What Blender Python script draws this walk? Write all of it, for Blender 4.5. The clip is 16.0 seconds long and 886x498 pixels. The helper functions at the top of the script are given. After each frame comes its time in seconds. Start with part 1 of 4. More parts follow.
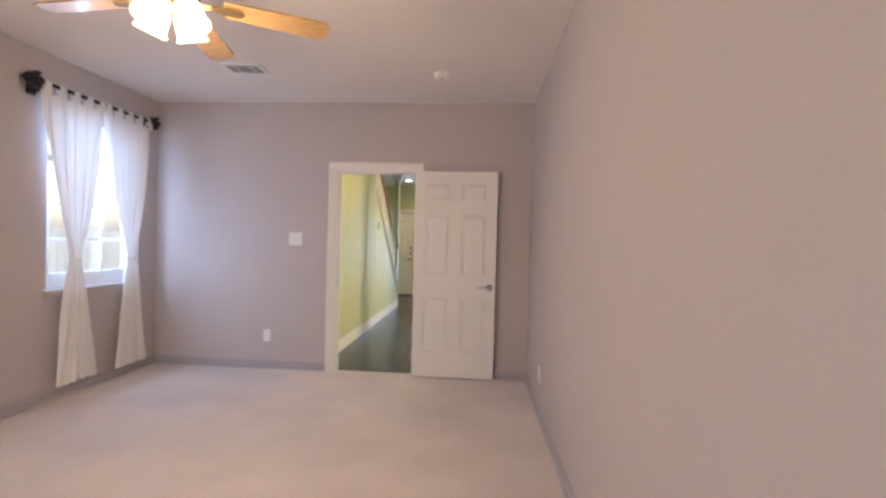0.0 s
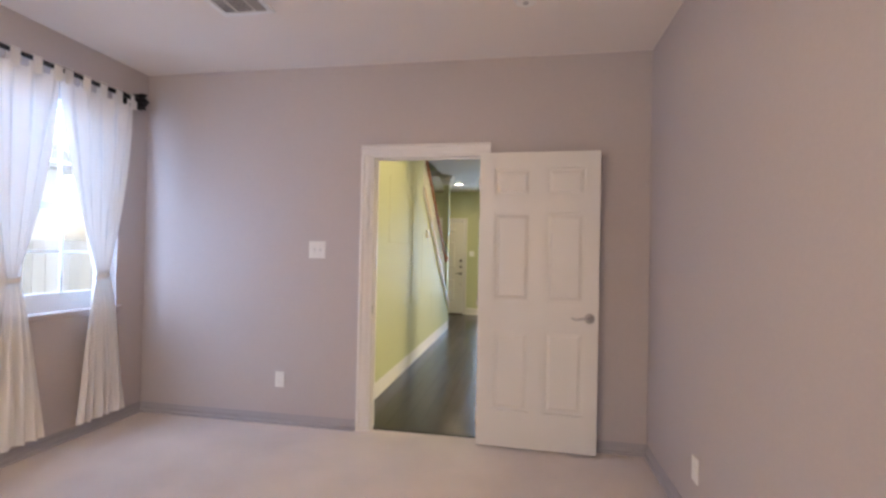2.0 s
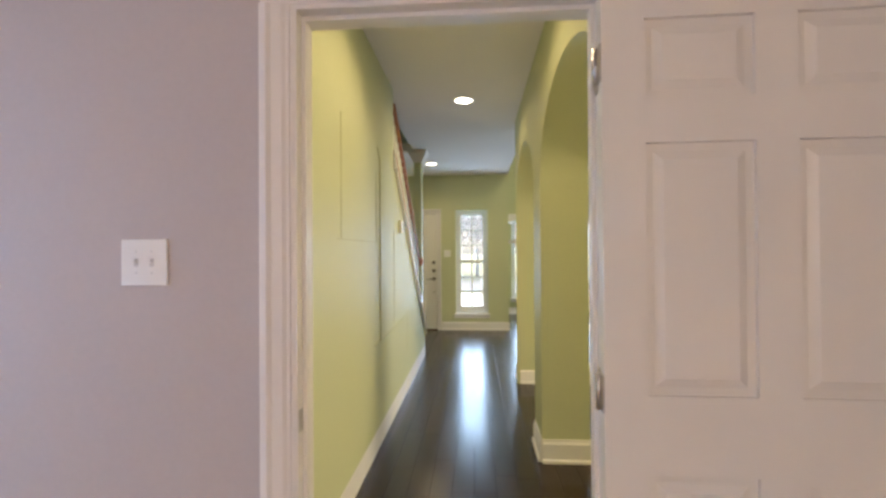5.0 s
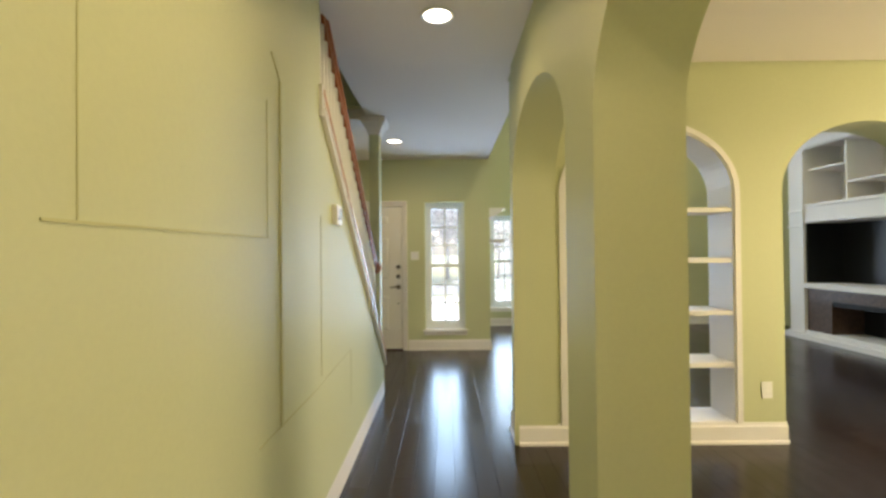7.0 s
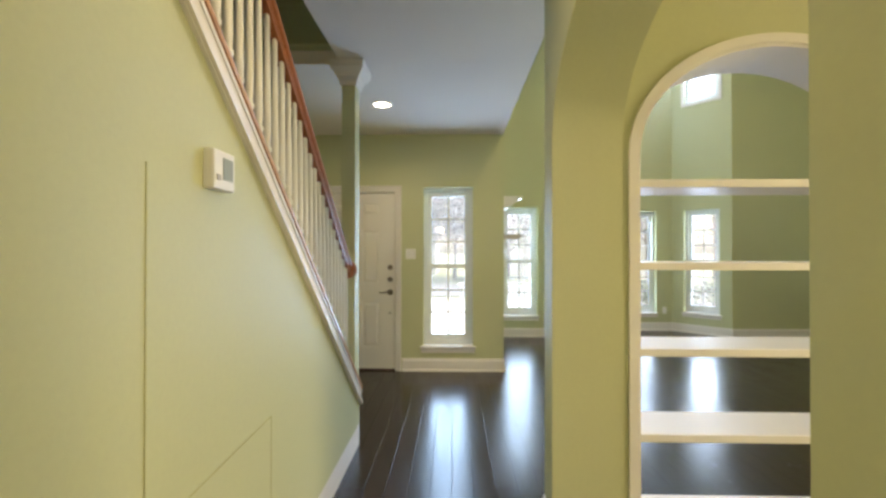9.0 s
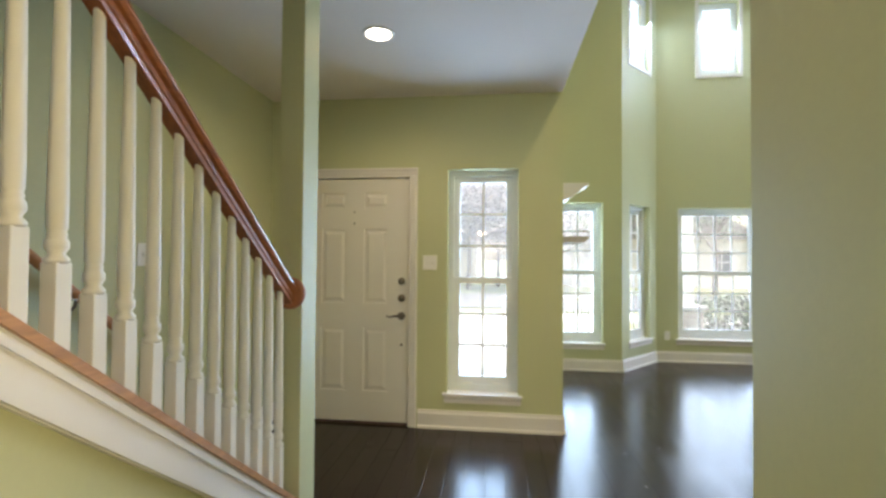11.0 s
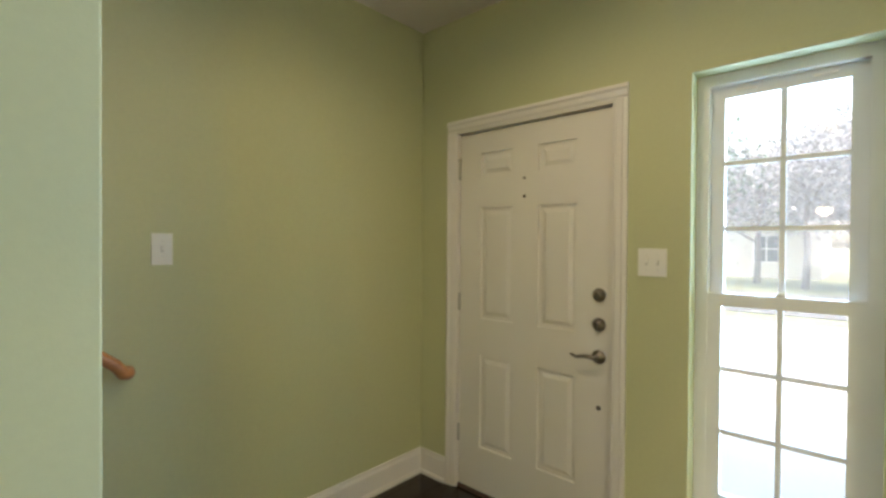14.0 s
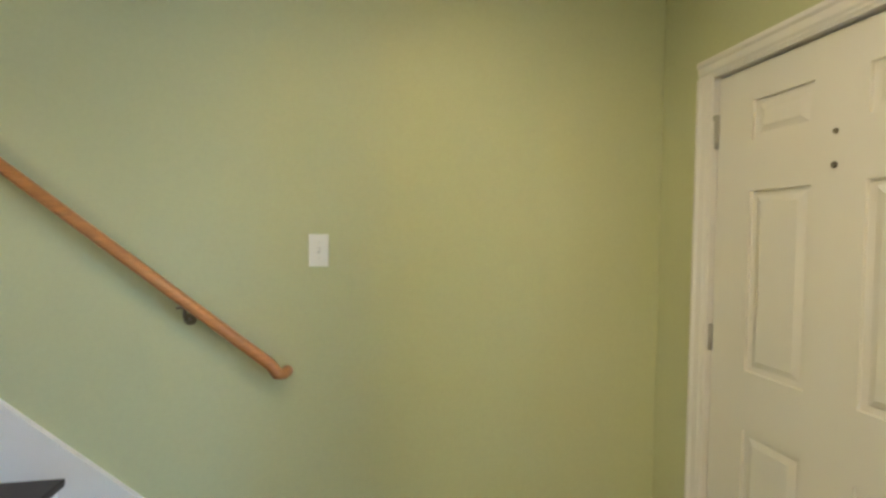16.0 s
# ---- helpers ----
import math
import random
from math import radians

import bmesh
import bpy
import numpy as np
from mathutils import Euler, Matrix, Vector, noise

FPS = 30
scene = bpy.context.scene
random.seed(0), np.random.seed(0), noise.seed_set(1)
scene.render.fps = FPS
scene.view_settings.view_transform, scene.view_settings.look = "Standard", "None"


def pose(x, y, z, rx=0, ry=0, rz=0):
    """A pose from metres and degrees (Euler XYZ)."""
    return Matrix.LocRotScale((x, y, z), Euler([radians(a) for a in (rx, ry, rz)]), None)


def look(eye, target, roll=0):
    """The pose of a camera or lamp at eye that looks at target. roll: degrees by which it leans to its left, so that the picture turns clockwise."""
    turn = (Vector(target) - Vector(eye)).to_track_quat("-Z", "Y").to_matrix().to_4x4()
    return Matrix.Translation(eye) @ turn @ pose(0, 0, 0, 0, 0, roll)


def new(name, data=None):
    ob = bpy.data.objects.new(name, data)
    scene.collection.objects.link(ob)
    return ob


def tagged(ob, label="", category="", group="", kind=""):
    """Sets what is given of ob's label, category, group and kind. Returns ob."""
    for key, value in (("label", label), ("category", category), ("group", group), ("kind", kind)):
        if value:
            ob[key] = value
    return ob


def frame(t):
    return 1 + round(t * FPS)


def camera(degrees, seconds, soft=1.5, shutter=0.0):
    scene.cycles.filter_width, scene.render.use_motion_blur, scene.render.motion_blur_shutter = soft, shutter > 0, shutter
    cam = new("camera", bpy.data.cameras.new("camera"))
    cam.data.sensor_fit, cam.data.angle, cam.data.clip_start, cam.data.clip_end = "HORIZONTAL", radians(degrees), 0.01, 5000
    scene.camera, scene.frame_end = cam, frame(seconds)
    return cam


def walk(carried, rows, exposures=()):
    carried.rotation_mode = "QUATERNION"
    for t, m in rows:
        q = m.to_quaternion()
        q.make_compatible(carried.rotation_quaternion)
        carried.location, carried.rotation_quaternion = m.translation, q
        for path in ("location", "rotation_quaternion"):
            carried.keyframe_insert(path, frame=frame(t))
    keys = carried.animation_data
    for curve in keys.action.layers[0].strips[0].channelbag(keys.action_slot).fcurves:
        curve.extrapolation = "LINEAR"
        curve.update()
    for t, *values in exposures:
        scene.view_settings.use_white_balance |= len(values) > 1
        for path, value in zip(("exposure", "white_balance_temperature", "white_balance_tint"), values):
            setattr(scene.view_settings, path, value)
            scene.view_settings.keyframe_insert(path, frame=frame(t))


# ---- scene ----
cam = camera(87.8, 16.0, soft=2.8)
PATH = [
    (0, (0.226, -0.268, 1.34), (0.079, 1.727, 1.314), 1.5),
    (0.5, (0.203, 0.084, 1.326), (-0.039, 2.069, 1.329), 1.6),
    (1, (0.116, 0.4, 1.356), (-0.174, 2.379, 1.368), 1.5),
    (1.5, (0.036, 0.729, 1.329), (-0.297, 2.701, 1.355), 1.3),
    (2, (-0.093, 1.042, 1.325), (-0.433, 3.012, 1.349), 1.2),
    (2.5, (-0.261, 1.341, 1.348), (-0.583, 3.315, 1.359), 1.1),
    (3, (-0.38, 1.643, 1.33), (-0.706, 3.616, 1.346), 0.8),
    (3.5, (-0.483, 2.015, 1.347), (-0.782, 3.992, 1.368), 0.6),
    (4, (-0.599, 2.379, 1.366), (-0.84, 4.364, 1.387), 0.4),
    (4.5, (-0.67, 2.714, 1.362), (-0.848, 4.706, 1.389), 0.1),
    (5, (-0.704, 3.104, 1.362), (-0.845, 5.099, 1.38), -0.4),
    (7.5, (-0.773, 4.96, 1.381), (-0.772, 6.96, 1.402), -0.5),
    (8, (-0.762, 5.26, 1.372), (-0.769, 7.26, 1.384), -0.3),
    (10.5, (-0.662, 7.075, 1.384), (-0.821, 9.069, 1.415), 0.3),
    (11, (-0.657, 7.478, 1.39), (-0.889, 9.464, 1.431), 0.4),
    (11.5, (-0.642, 7.843, 1.392), (-1.003, 9.81, 1.444), 0.4),
    (12, (-0.642, 8.138, 1.404), (-1.146, 10.073, 1.463), 0.85),
    (12.5, (-0.65, 8.446, 1.405), (-1.304, 10.336, 1.457), 1.1),
    (13, (-0.646, 8.715, 1.427), (-1.495, 10.526, 1.448), 1.1),
    (13.5, (-0.595, 8.966, 1.425), (-1.699, 10.634, 1.425), 0.8),
    (14, (-0.548, 9.196, 1.428), (-1.892, 10.677, 1.406), 0.4),
    (14.5, (-0.585, 9.423, 1.427), (-2.153, 10.663, 1.397), 0.0),
    (15, (-0.633, 9.647, 1.44), (-2.399, 10.584, 1.383), 0.1),
    (15.5, (-0.674, 9.801, 1.472), (-2.564, 10.45, 1.384), 0.6),
    (16, (-0.768, 9.94, 1.468), (-2.733, 10.306, 1.404), 0.8),
]
walk(cam, [(t, look(eye, target, roll)) for t, eye, target, roll in PATH], [(0, 2.8), (14.6, 2.8), (15.5, 3.2), (16, 3.38)])

# ---- world, sun, lights ----
world = bpy.data.worlds.new("world")
scene.world = world
world.use_nodes = True
wn = world.node_tree
bg = wn.nodes["Background"]
sky = wn.nodes.new("ShaderNodeTexSky")
sky.sky_type = "NISHITA"
sky.sun_disc = False
sky.sun_elevation = radians(80)
sky.sun_rotation = radians(150)
sky.air_density = 1.6
sky.dust_density = 4.0
wn.links.new(sky.outputs[0], bg.inputs[0])
bg.inputs[1].default_value = 0.13

sun = new("sun", bpy.data.lights.new("sun", "SUN"))
sun.data.energy, sun.data.angle, sun.data.color = 1.0, radians(3), (1.0, 0.95, 0.88)
sun.matrix_world = look((2, -0.8, 14), (0, 0, 0))


def area_lamp(name, m, w, h, power, color):
    ob = new(name, bpy.data.lights.new(name, "AREA"))
    ob.data.shape, ob.data.size, ob.data.size_y = "RECTANGLE", w, h
    ob.data.energy, ob.data.color = power, color
    ob.matrix_world = m
    return ob


DAY = (0.56, 0.72, 1.0)
WARM = (1.0, 0.78, 0.50)
# daylight in the window openings
area_lamp("opening_fill_lamp", look((-3.30, 3.58, 1.6), (0, 3.75, 1.3)), 0.95, 1.35, 7.5, (0.36, 0.56, 1.0))
area_lamp("opening_fill_lamp", look((-0.77, 11.78, 1.25), (-0.77, 9, 1.15)), 0.8, 2.0, 15, (0.44, 0.66, 1.0))
area_lamp("opening_fill_lamp", look((0.37, 13.62, 1.2), (0.37, 11, 1.2)), 0.5, 1.7, 8, (0.50, 0.70, 1.0))
area_lamp("opening_fill_lamp", look((2.33, 14.30, 1.2), (1.6, 11, 1.3)), 1.0, 1.7, 9, DAY)
area_lamp("opening_fill_lamp", look((2.33, 14.30, 4.4), (1.6, 11, 2.0)), 0.5, 0.9, 10, DAY)
area_lamp("opening_fill_lamp", look((1.08, 13.95, 4.4), (2.4, 12.6, 2.5)), 0.5, 0.9, 8, DAY)
area_lamp("opening_fill_lamp", look((3.58, 13.95, 4.4), (2.2, 12.6, 2.5)), 0.5, 0.9, 10, DAY)
area_lamp("opening_fill_lamp", look((3.58, 13.95, 1.2), (1.5, 11.9, 1.2)), 0.5, 1.7, 8, DAY)
# bedroom fill from behind, through a rear window added for it
area_lamp("opening_fill_lamp", look((-1.2, -1.80, 1.5), (-1.2, 2, 1.3)), 1.9, 1.35, 4.7, (0.96, 0.88, 0.96))
# warm dining room fill, no daylight: its window is added and out of view
area_lamp("opening_fill_lamp", look((4.46, 6.2, 1.4), (0, 6.2, 1.4)), 2.1, 1.7, 20, (1.0, 0.82, 0.50))


# ---- materials ----
def mat(name, color, rough=0.5, metal=0.0, var=0.08, vscale=3.0, bump=0.0, bscale=200.0, coat=0.0, rand=0.0, stretch=(1, 1, 1), fine=0.0, fscale=60.0, spec=0.5):
    """Principled surface with broad and fine variation of its colour and a fine relief, in metres of the object's own space."""
    m = bpy.data.materials.new(name)
    m.use_nodes = True
    n, l = m.node_tree.nodes, m.node_tree.links
    b = n["Principled BSDF"]
    b.inputs["Roughness"].default_value, b.inputs["Metallic"].default_value = rough, metal
    b.inputs["Coat Weight"].default_value = coat
    b.inputs["Specular IOR Level"].default_value = spec
    b.inputs["Coat Roughness"].default_value = 0.12
    co = n.new("ShaderNodeTexCoord")
    mp = n.new("ShaderNodeMapping")
    mp.inputs["Scale"].default_value = stretch
    l.new(co.outputs["Object"], mp.inputs[0])
    n1 = n.new("ShaderNodeTexNoise")
    n1.inputs["Scale"].default_value, n1.inputs["Detail"].default_value = vscale, 4
    l.new(mp.outputs[0], n1.inputs["Vector"])
    mix = n.new("ShaderNodeMix")
    mix.data_type = "RGBA"
    mix.inputs[6].default_value = (*[c * (1 - var) for c in color], 1)
    mix.inputs[7].default_value = (*[min(1, c * (1 + var)) for c in color], 1)
    l.new(n1.outputs["Fac"], mix.inputs[0])
    out = mix.outputs[2]
    if fine:
        n2 = n.new("ShaderNodeTexNoise")
        n2.inputs["Scale"].default_value, n2.inputs["Detail"].default_value = fscale, 3
        l.new(mp.outputs[0], n2.inputs["Vector"])
        mr = n.new("ShaderNodeMapRange")
        mr.inputs["From Min"].default_value, mr.inputs["From Max"].default_value = 0.3, 0.7
        mr.inputs["To Min"].default_value, mr.inputs["To Max"].default_value = 1 - fine, 1 + fine
        l.new(n2.outputs["Fac"], mr.inputs["Value"])
        mu = n.new("ShaderNodeVectorMath")
        mu.operation = "SCALE"
        l.new(out, mu.inputs[0])
        l.new(mr.outputs[0], mu.inputs["Scale"])
        out = mu.outputs[0]
    if rand:
        oi = n.new("ShaderNodeObjectInfo")
        mr = n.new("ShaderNodeMapRange")
        mr.inputs["To Min"].default_value, mr.inputs["To Max"].default_value = 1 - rand, 1 + rand
        l.new(oi.outputs["Random"], mr.inputs["Value"])
        mu = n.new("ShaderNodeVectorMath")
        mu.operation = "SCALE"
        l.new(out, mu.inputs[0])
        l.new(mr.outputs[0], mu.inputs["Scale"])
        out = mu.outputs[0]
    l.new(out, b.inputs["Base Color"])
    if bump:
        n3 = n.new("ShaderNodeTexNoise")
        n3.inputs["Scale"].default_value, n3.inputs["Detail"].default_value = bscale, 3
        l.new(mp.outputs[0], n3.inputs["Vector"])
        bp = n.new("ShaderNodeBump")
        bp.inputs["Strength"].default_value, bp.inputs["Distance"].default_value = bump, 0.004
        l.new(n3.outputs["Fac"], bp.inputs["Height"])
        l.new(bp.outputs[0], b.inputs["Normal"])
    return m


def glass_mat():
    m = bpy.data.materials.new("window_glass")
    m.use_nodes = True
    n, l = m.node_tree.nodes, m.node_tree.links
    n.remove(n["Principled BSDF"])
    tr, gl, mx = (n.new("ShaderNode" + k) for k in ("BsdfTransparent", "BsdfGlossy", "MixShader"))
    gl.inputs["Roughness"].default_value = 0.02
    mx.inputs[0].default_value = 0.05
    # translucent veil: glare that washes out the view, put into the glass
    veil, veil_mix = n.new("ShaderNodeBsdfTranslucent"), n.new("ShaderNodeMixShader")
    # warmed so that the blue window lamps turn the veil near white
    veil.inputs[0].default_value = (0.92, 0.70, 0.55, 1)
    veil_mix.inputs[0].default_value = 0.03
    tr.inputs[0].default_value = (0.90, 0.89, 0.87, 1)
    l.new(tr.outputs[0], veil_mix.inputs[1])
    l.new(veil.outputs[0], veil_mix.inputs[2])
    l.new(veil_mix.outputs[0], mx.inputs[1])
    l.new(gl.outputs[0], mx.inputs[2])
    l.new(mx.outputs[0], n["Material Output"].inputs[0])
    return m


def plank_mat():
    """Dark stained boards: each one a little different in tone, gloss and lie."""
    m = mat("dark_floor_wood", (0.026, 0.0145, 0.010), 0.2, var=0.35, vscale=5, rand=0.28, stretch=(9, 0.6, 1), fine=0.3, fscale=25, spec=0.36)
    n, l = m.node_tree.nodes, m.node_tree.links
    b = n["Principled BSDF"]
    oi, ge, ad, wn1, sub, scl, nor, rough, scuff, sum2 = (n.new("ShaderNode" + k) for k in ("ObjectInfo", "NewGeometry", "Math", "TexWhiteNoise", "VectorMath", "VectorMath", "VectorMath", "MapRange", "TexNoise", "Math"))
    l.new(oi.outputs["Random"], ad.inputs[0])
    l.new(ge.outputs["Random Per Island"], ad.inputs[1])
    wn1.noise_dimensions = "1D"
    l.new(ad.outputs[0], wn1.inputs["W"])
    sub.operation, scl.operation, nor.operation = "SUBTRACT", "MULTIPLY", "ADD"
    sub.inputs[1].default_value = (0.5, 0.5, 0.5)
    scl.inputs[1].default_value = (0.007, 0.004, 0.0)
    l.new(wn1.outputs["Color"], sub.inputs[0])
    l.new(sub.outputs[0], scl.inputs[0])
    l.new(scl.outputs[0], nor.inputs[0])
    l.new(ge.outputs["Normal"], nor.inputs[1])
    l.new(nor.outputs[0], b.inputs["Normal"])
    rough.inputs["To Min"].default_value, rough.inputs["To Max"].default_value = 0.15, 0.21
    l.new(wn1.outputs["Value"], rough.inputs["Value"])
    scuff.inputs["Scale"].default_value, scuff.inputs["Detail"].default_value = 6, 5
    co = n.new("ShaderNodeTexCoord")
    l.new(co.outputs["Object"], scuff.inputs["Vector"])
    sum2.operation = "MULTIPLY_ADD"
    sum2.inputs[1].default_value = 0.10
    l.new(scuff.outputs["Fac"], sum2.inputs[0])
    l.new(rough.outputs[0], sum2.inputs[2])
    l.new(sum2.outputs[0], b.inputs["Roughness"])
    return m


def cloth_mat(name, color):
    m = bpy.data.materials.new(name)
    m.use_nodes = True
    n, l = m.node_tree.nodes, m.node_tree.links
    n.remove(n["Principled BSDF"])
    df, tl, tp, m1, m2, wv, bp, co = (n.new("ShaderNode" + k) for k in ("BsdfDiffuse", "BsdfTranslucent", "BsdfTransparent", "MixShader", "MixShader", "TexNoise", "Bump", "TexCoord"))
    wv.inputs["Scale"].default_value = 350
    l.new(co.outputs["Object"], wv.inputs["Vector"])
    l.new(wv.outputs["Fac"], bp.inputs["Height"])
    bp.inputs["Strength"].default_value, bp.inputs["Distance"].default_value = 0.3, 0.002
    l.new(bp.outputs[0], df.inputs["Normal"])
    df.inputs[0].default_value = tl.inputs[0].default_value = (*color, 1)
    m1.inputs[0].default_value, m2.inputs[0].default_value = 0.09, 0.02
    l.new(df.outputs[0], m1.inputs[1])
    l.new(tl.outputs[0], m1.inputs[2])
    l.new(m1.outputs[0], m2.inputs[1])
    l.new(tp.outputs[0], m2.inputs[2])
    l.new(m2.outputs[0], n["Material Output"].inputs[0])
    return m


def glow(name, color, power):
    m = bpy.data.materials.new(name)
    m.use_nodes = True
    b = m.node_tree.nodes["Principled BSDF"]
    b.inputs["Base Color"].default_value = (*color, 1)
    b.inputs["Emission Color"].default_value = (*color, 1)
    b.inputs["Emission Strength"].default_value = power
    return m


TAUPE = mat("taupe_wall_paint", (0.540, 0.480, 0.464), 0.75, var=0.03, vscale=1.2, bump=0.06, bscale=160, fine=0.015)
GREEN = mat("green_wall_paint", (0.556, 0.565, 0.335), 0.55, var=0.03, vscale=1.2, bump=0.06, bscale=160, fine=0.015)
SEAM = mat("green_wall_seam", (0.49, 0.48, 0.24), 0.6, var=0.08, vscale=9)
CEIL = mat("ceiling_paint", (0.84, 0.77, 0.71), 0.9, var=0.03, vscale=1.5, bump=0.2, bscale=120)
WHITE = mat("white_trim_paint", (0.82, 0.78, 0.74), 0.38, var=0.03, vscale=6, bump=0.04, bscale=90)
DOORW = mat("door_paint", (0.80, 0.76, 0.70), 0.42, var=0.03, vscale=4, bump=0.06, bscale=240, stretch=(1, 1, 0.1))
VINYL = mat("window_vinyl", (0.80, 0.82, 0.83), 0.35, var=0.03, vscale=8)
BASEP = mat("bedroom_baseboard_paint", (0.42, 0.39, 0.40), 0.6, var=0.06, vscale=7)
CARPET = mat("carpet_pile", (0.75, 0.66, 0.61), 0.98, var=0.22, vscale=1.7, bump=0.9, bscale=420, fine=0.10, fscale=160)
PLANK = plank_mat()
GROUT = mat("floor_gap", (0.006, 0.005, 0.004), 0.8)
OAK = mat("stained_oak", (0.37, 0.135, 0.055), 0.30, var=0.25, vscale=6, coat=0.3, stretch=(8, 0.8, 8), fine=0.18, fscale=14)
# the stair oak again, lightened for the light on the cap's top
OAKLIT = mat("pale_lit_oak", (0.50, 0.26, 0.12), 0.35, var=0.22, vscale=6, coat=0.2, stretch=(8, 0.8, 8), fine=0.18, fscale=14)
OAKR = mat("honey_oak", (0.47, 0.19, 0.062), 0.28, var=0.22, vscale=6, coat=0.4, stretch=(8, 0.8, 8), fine=0.16, fscale=14)
OAKB = mat("fan_blade_oak", (0.55, 0.33, 0.13), 0.25, var=0.22, vscale=5, coat=0.6, stretch=(0.8, 9, 9), fine=0.15, fscale=10)
BALW = mat("baluster_paint", (0.82, 0.79, 0.70), 0.35, var=0.04, vscale=9)
STEEL = mat("satin_nickel", (0.55, 0.53, 0.50), 0.28, 1.0, var=0.06, vscale=20)
DARKM = mat("aged_bronze", (0.24, 0.205, 0.17), 0.33, 1.0, var=0.2, vscale=25)
BRASS = mat("brass", (0.78, 0.56, 0.25), 0.25, 1.0, var=0.08, vscale=15)
IRON = mat("black_iron", (0.012, 0.011, 0.012), 0.5, 0.3, var=0.3, vscale=30, bump=0.2)
PLATE = mat("plate_plastic", (0.86, 0.84, 0.80), 0.4, var=0.02, vscale=10)
TOGGLE = mat("toggle_slot_plastic", (0.66, 0.64, 0.61), 0.5)
SLOT = mat("slot_grey", (0.48, 0.46, 0.44), 0.6)
DUCT_SHADE = mat("duct_shade_grey", (0.26, 0.25, 0.26), 0.7)
CLOTH = cloth_mat("white_curtain_cotton", (0.88, 0.85, 0.82))
GLASS = glass_mat()
SHADE = glow("lit_frosted_glass", (1.0, 0.80, 0.52), 0.9)
CANL = glow("lit_lamp_lens", (1.0, 0.90, 0.74), 1.8)
BLACK = mat("black_panel", (0.010, 0.011, 0.013), 0.35, var=0.2)
STONE = mat("dark_fireplace_stone", (0.085, 0.05, 0.037), 0.3, var=0.5, vscale=7, fine=0.3, fscale=30)
SCREEN = mat("lcd", (0.33, 0.36, 0.33), 0.3)
GRASS = mat("lawn", (0.16, 0.17, 0.08), 0.95, var=0.3, vscale=0.8, bump=0.6, bscale=30, fine=0.3, fscale=12)
CONC = mat("concrete", (0.42, 0.41, 0.40), 0.85, var=0.1, vscale=1.5, fine=0.08)
ASPH = mat("asphalt", (0.10, 0.10, 0.10), 0.9, var=0.15, vscale=1.0, fine=0.2)
BRICK = mat("pale_stone", (0.42, 0.36, 0.32), 0.85, var=0.2, vscale=4, rand=0.25, fine=0.1)
SIDING = mat("house_siding", (0.62, 0.58, 0.52), 0.8, var=0.06, vscale=1)
ROOF = mat("roof_shingle", (0.20, 0.18, 0.17), 0.9, var=0.2, vscale=4, fine=0.2)
FENCE = mat("fence_board", (0.36, 0.345, 0.345), 0.85, var=0.2, vscale=3, rand=0.2, stretch=(4, 4, 0.4))
LEAF = mat("leaf", (0.10, 0.14, 0.08), 0.6, var=0.4, vscale=1.5)
LEAFP = mat("pinkish_leaf", (0.34, 0.31, 0.31), 0.6, var=0.4, vscale=1.5)
BARK = mat("bark", (0.24, 0.20, 0.18), 0.9, var=0.3, vscale=6)
DARKGL = mat("house_window_glass", (0.05, 0.06, 0.07), 0.1)


# ---- mesh helpers ----
def box(bm, x0, x1, y0, y1, z0, z1, bev=0.0):
    v = [bm.verts.new((x, y, z)) for x in (x0, x1) for y in (y0, y1) for z in (z0, z1)]
    fs = [bm.faces.new([v[i] for i in q]) for q in ((0, 1, 3, 2), (4, 6, 7, 5), (0, 4, 5, 1), (2, 3, 7, 6), (0, 2, 6, 4), (1, 5, 7, 3))]
    if bev:
        es = list({e for f in fs for e in f.edges})
        bmesh.ops.bevel(bm, geom=es, offset=bev, segments=2, affect="EDGES", profile=0.6)
    return v


def cyl(bm, a, b, r0, r1=None, n=16):
    """A closed round bar from a to b."""
    a, b = Vector(a), Vector(b)
    r1 = r0 if r1 is None else r1
    q = (b - a).to_track_quat("Z", "Y")
    rings = []
    for p, r in ((a, r0), (b, r1)):
        rings.append([bm.verts.new(p + q @ Vector((r * math.cos(2 * math.pi * i / n), r * math.sin(2 * math.pi * i / n), 0))) for i in range(n)])
    for i in range(n):
        f = bm.faces.new((rings[0][i], rings[0][(i + 1) % n], rings[1][(i + 1) % n], rings[1][i]))
        f.smooth = True
    bm.faces.new(rings[0][::-1])
    bm.faces.new(rings[1])


def lathe(bm, profile, n=20, m=None, cap=True):
    """profile: (radius, z) from bottom to top, turned round z, then placed by m."""
    m = m or Matrix()
    rings = [[bm.verts.new(m @ Vector((r * math.cos(2 * math.pi * i / n), r * math.sin(2 * math.pi * i / n), z))) for i in range(n)] for r, z in profile]
    for a, b in zip(rings, rings[1:]):
        for i in range(n):
            f = bm.faces.new((a[i], a[(i + 1) % n], b[(i + 1) % n], b[i]))
            f.smooth = True
    if cap:
        bm.faces.new(rings[0][::-1])
        bm.faces.new(rings[-1])


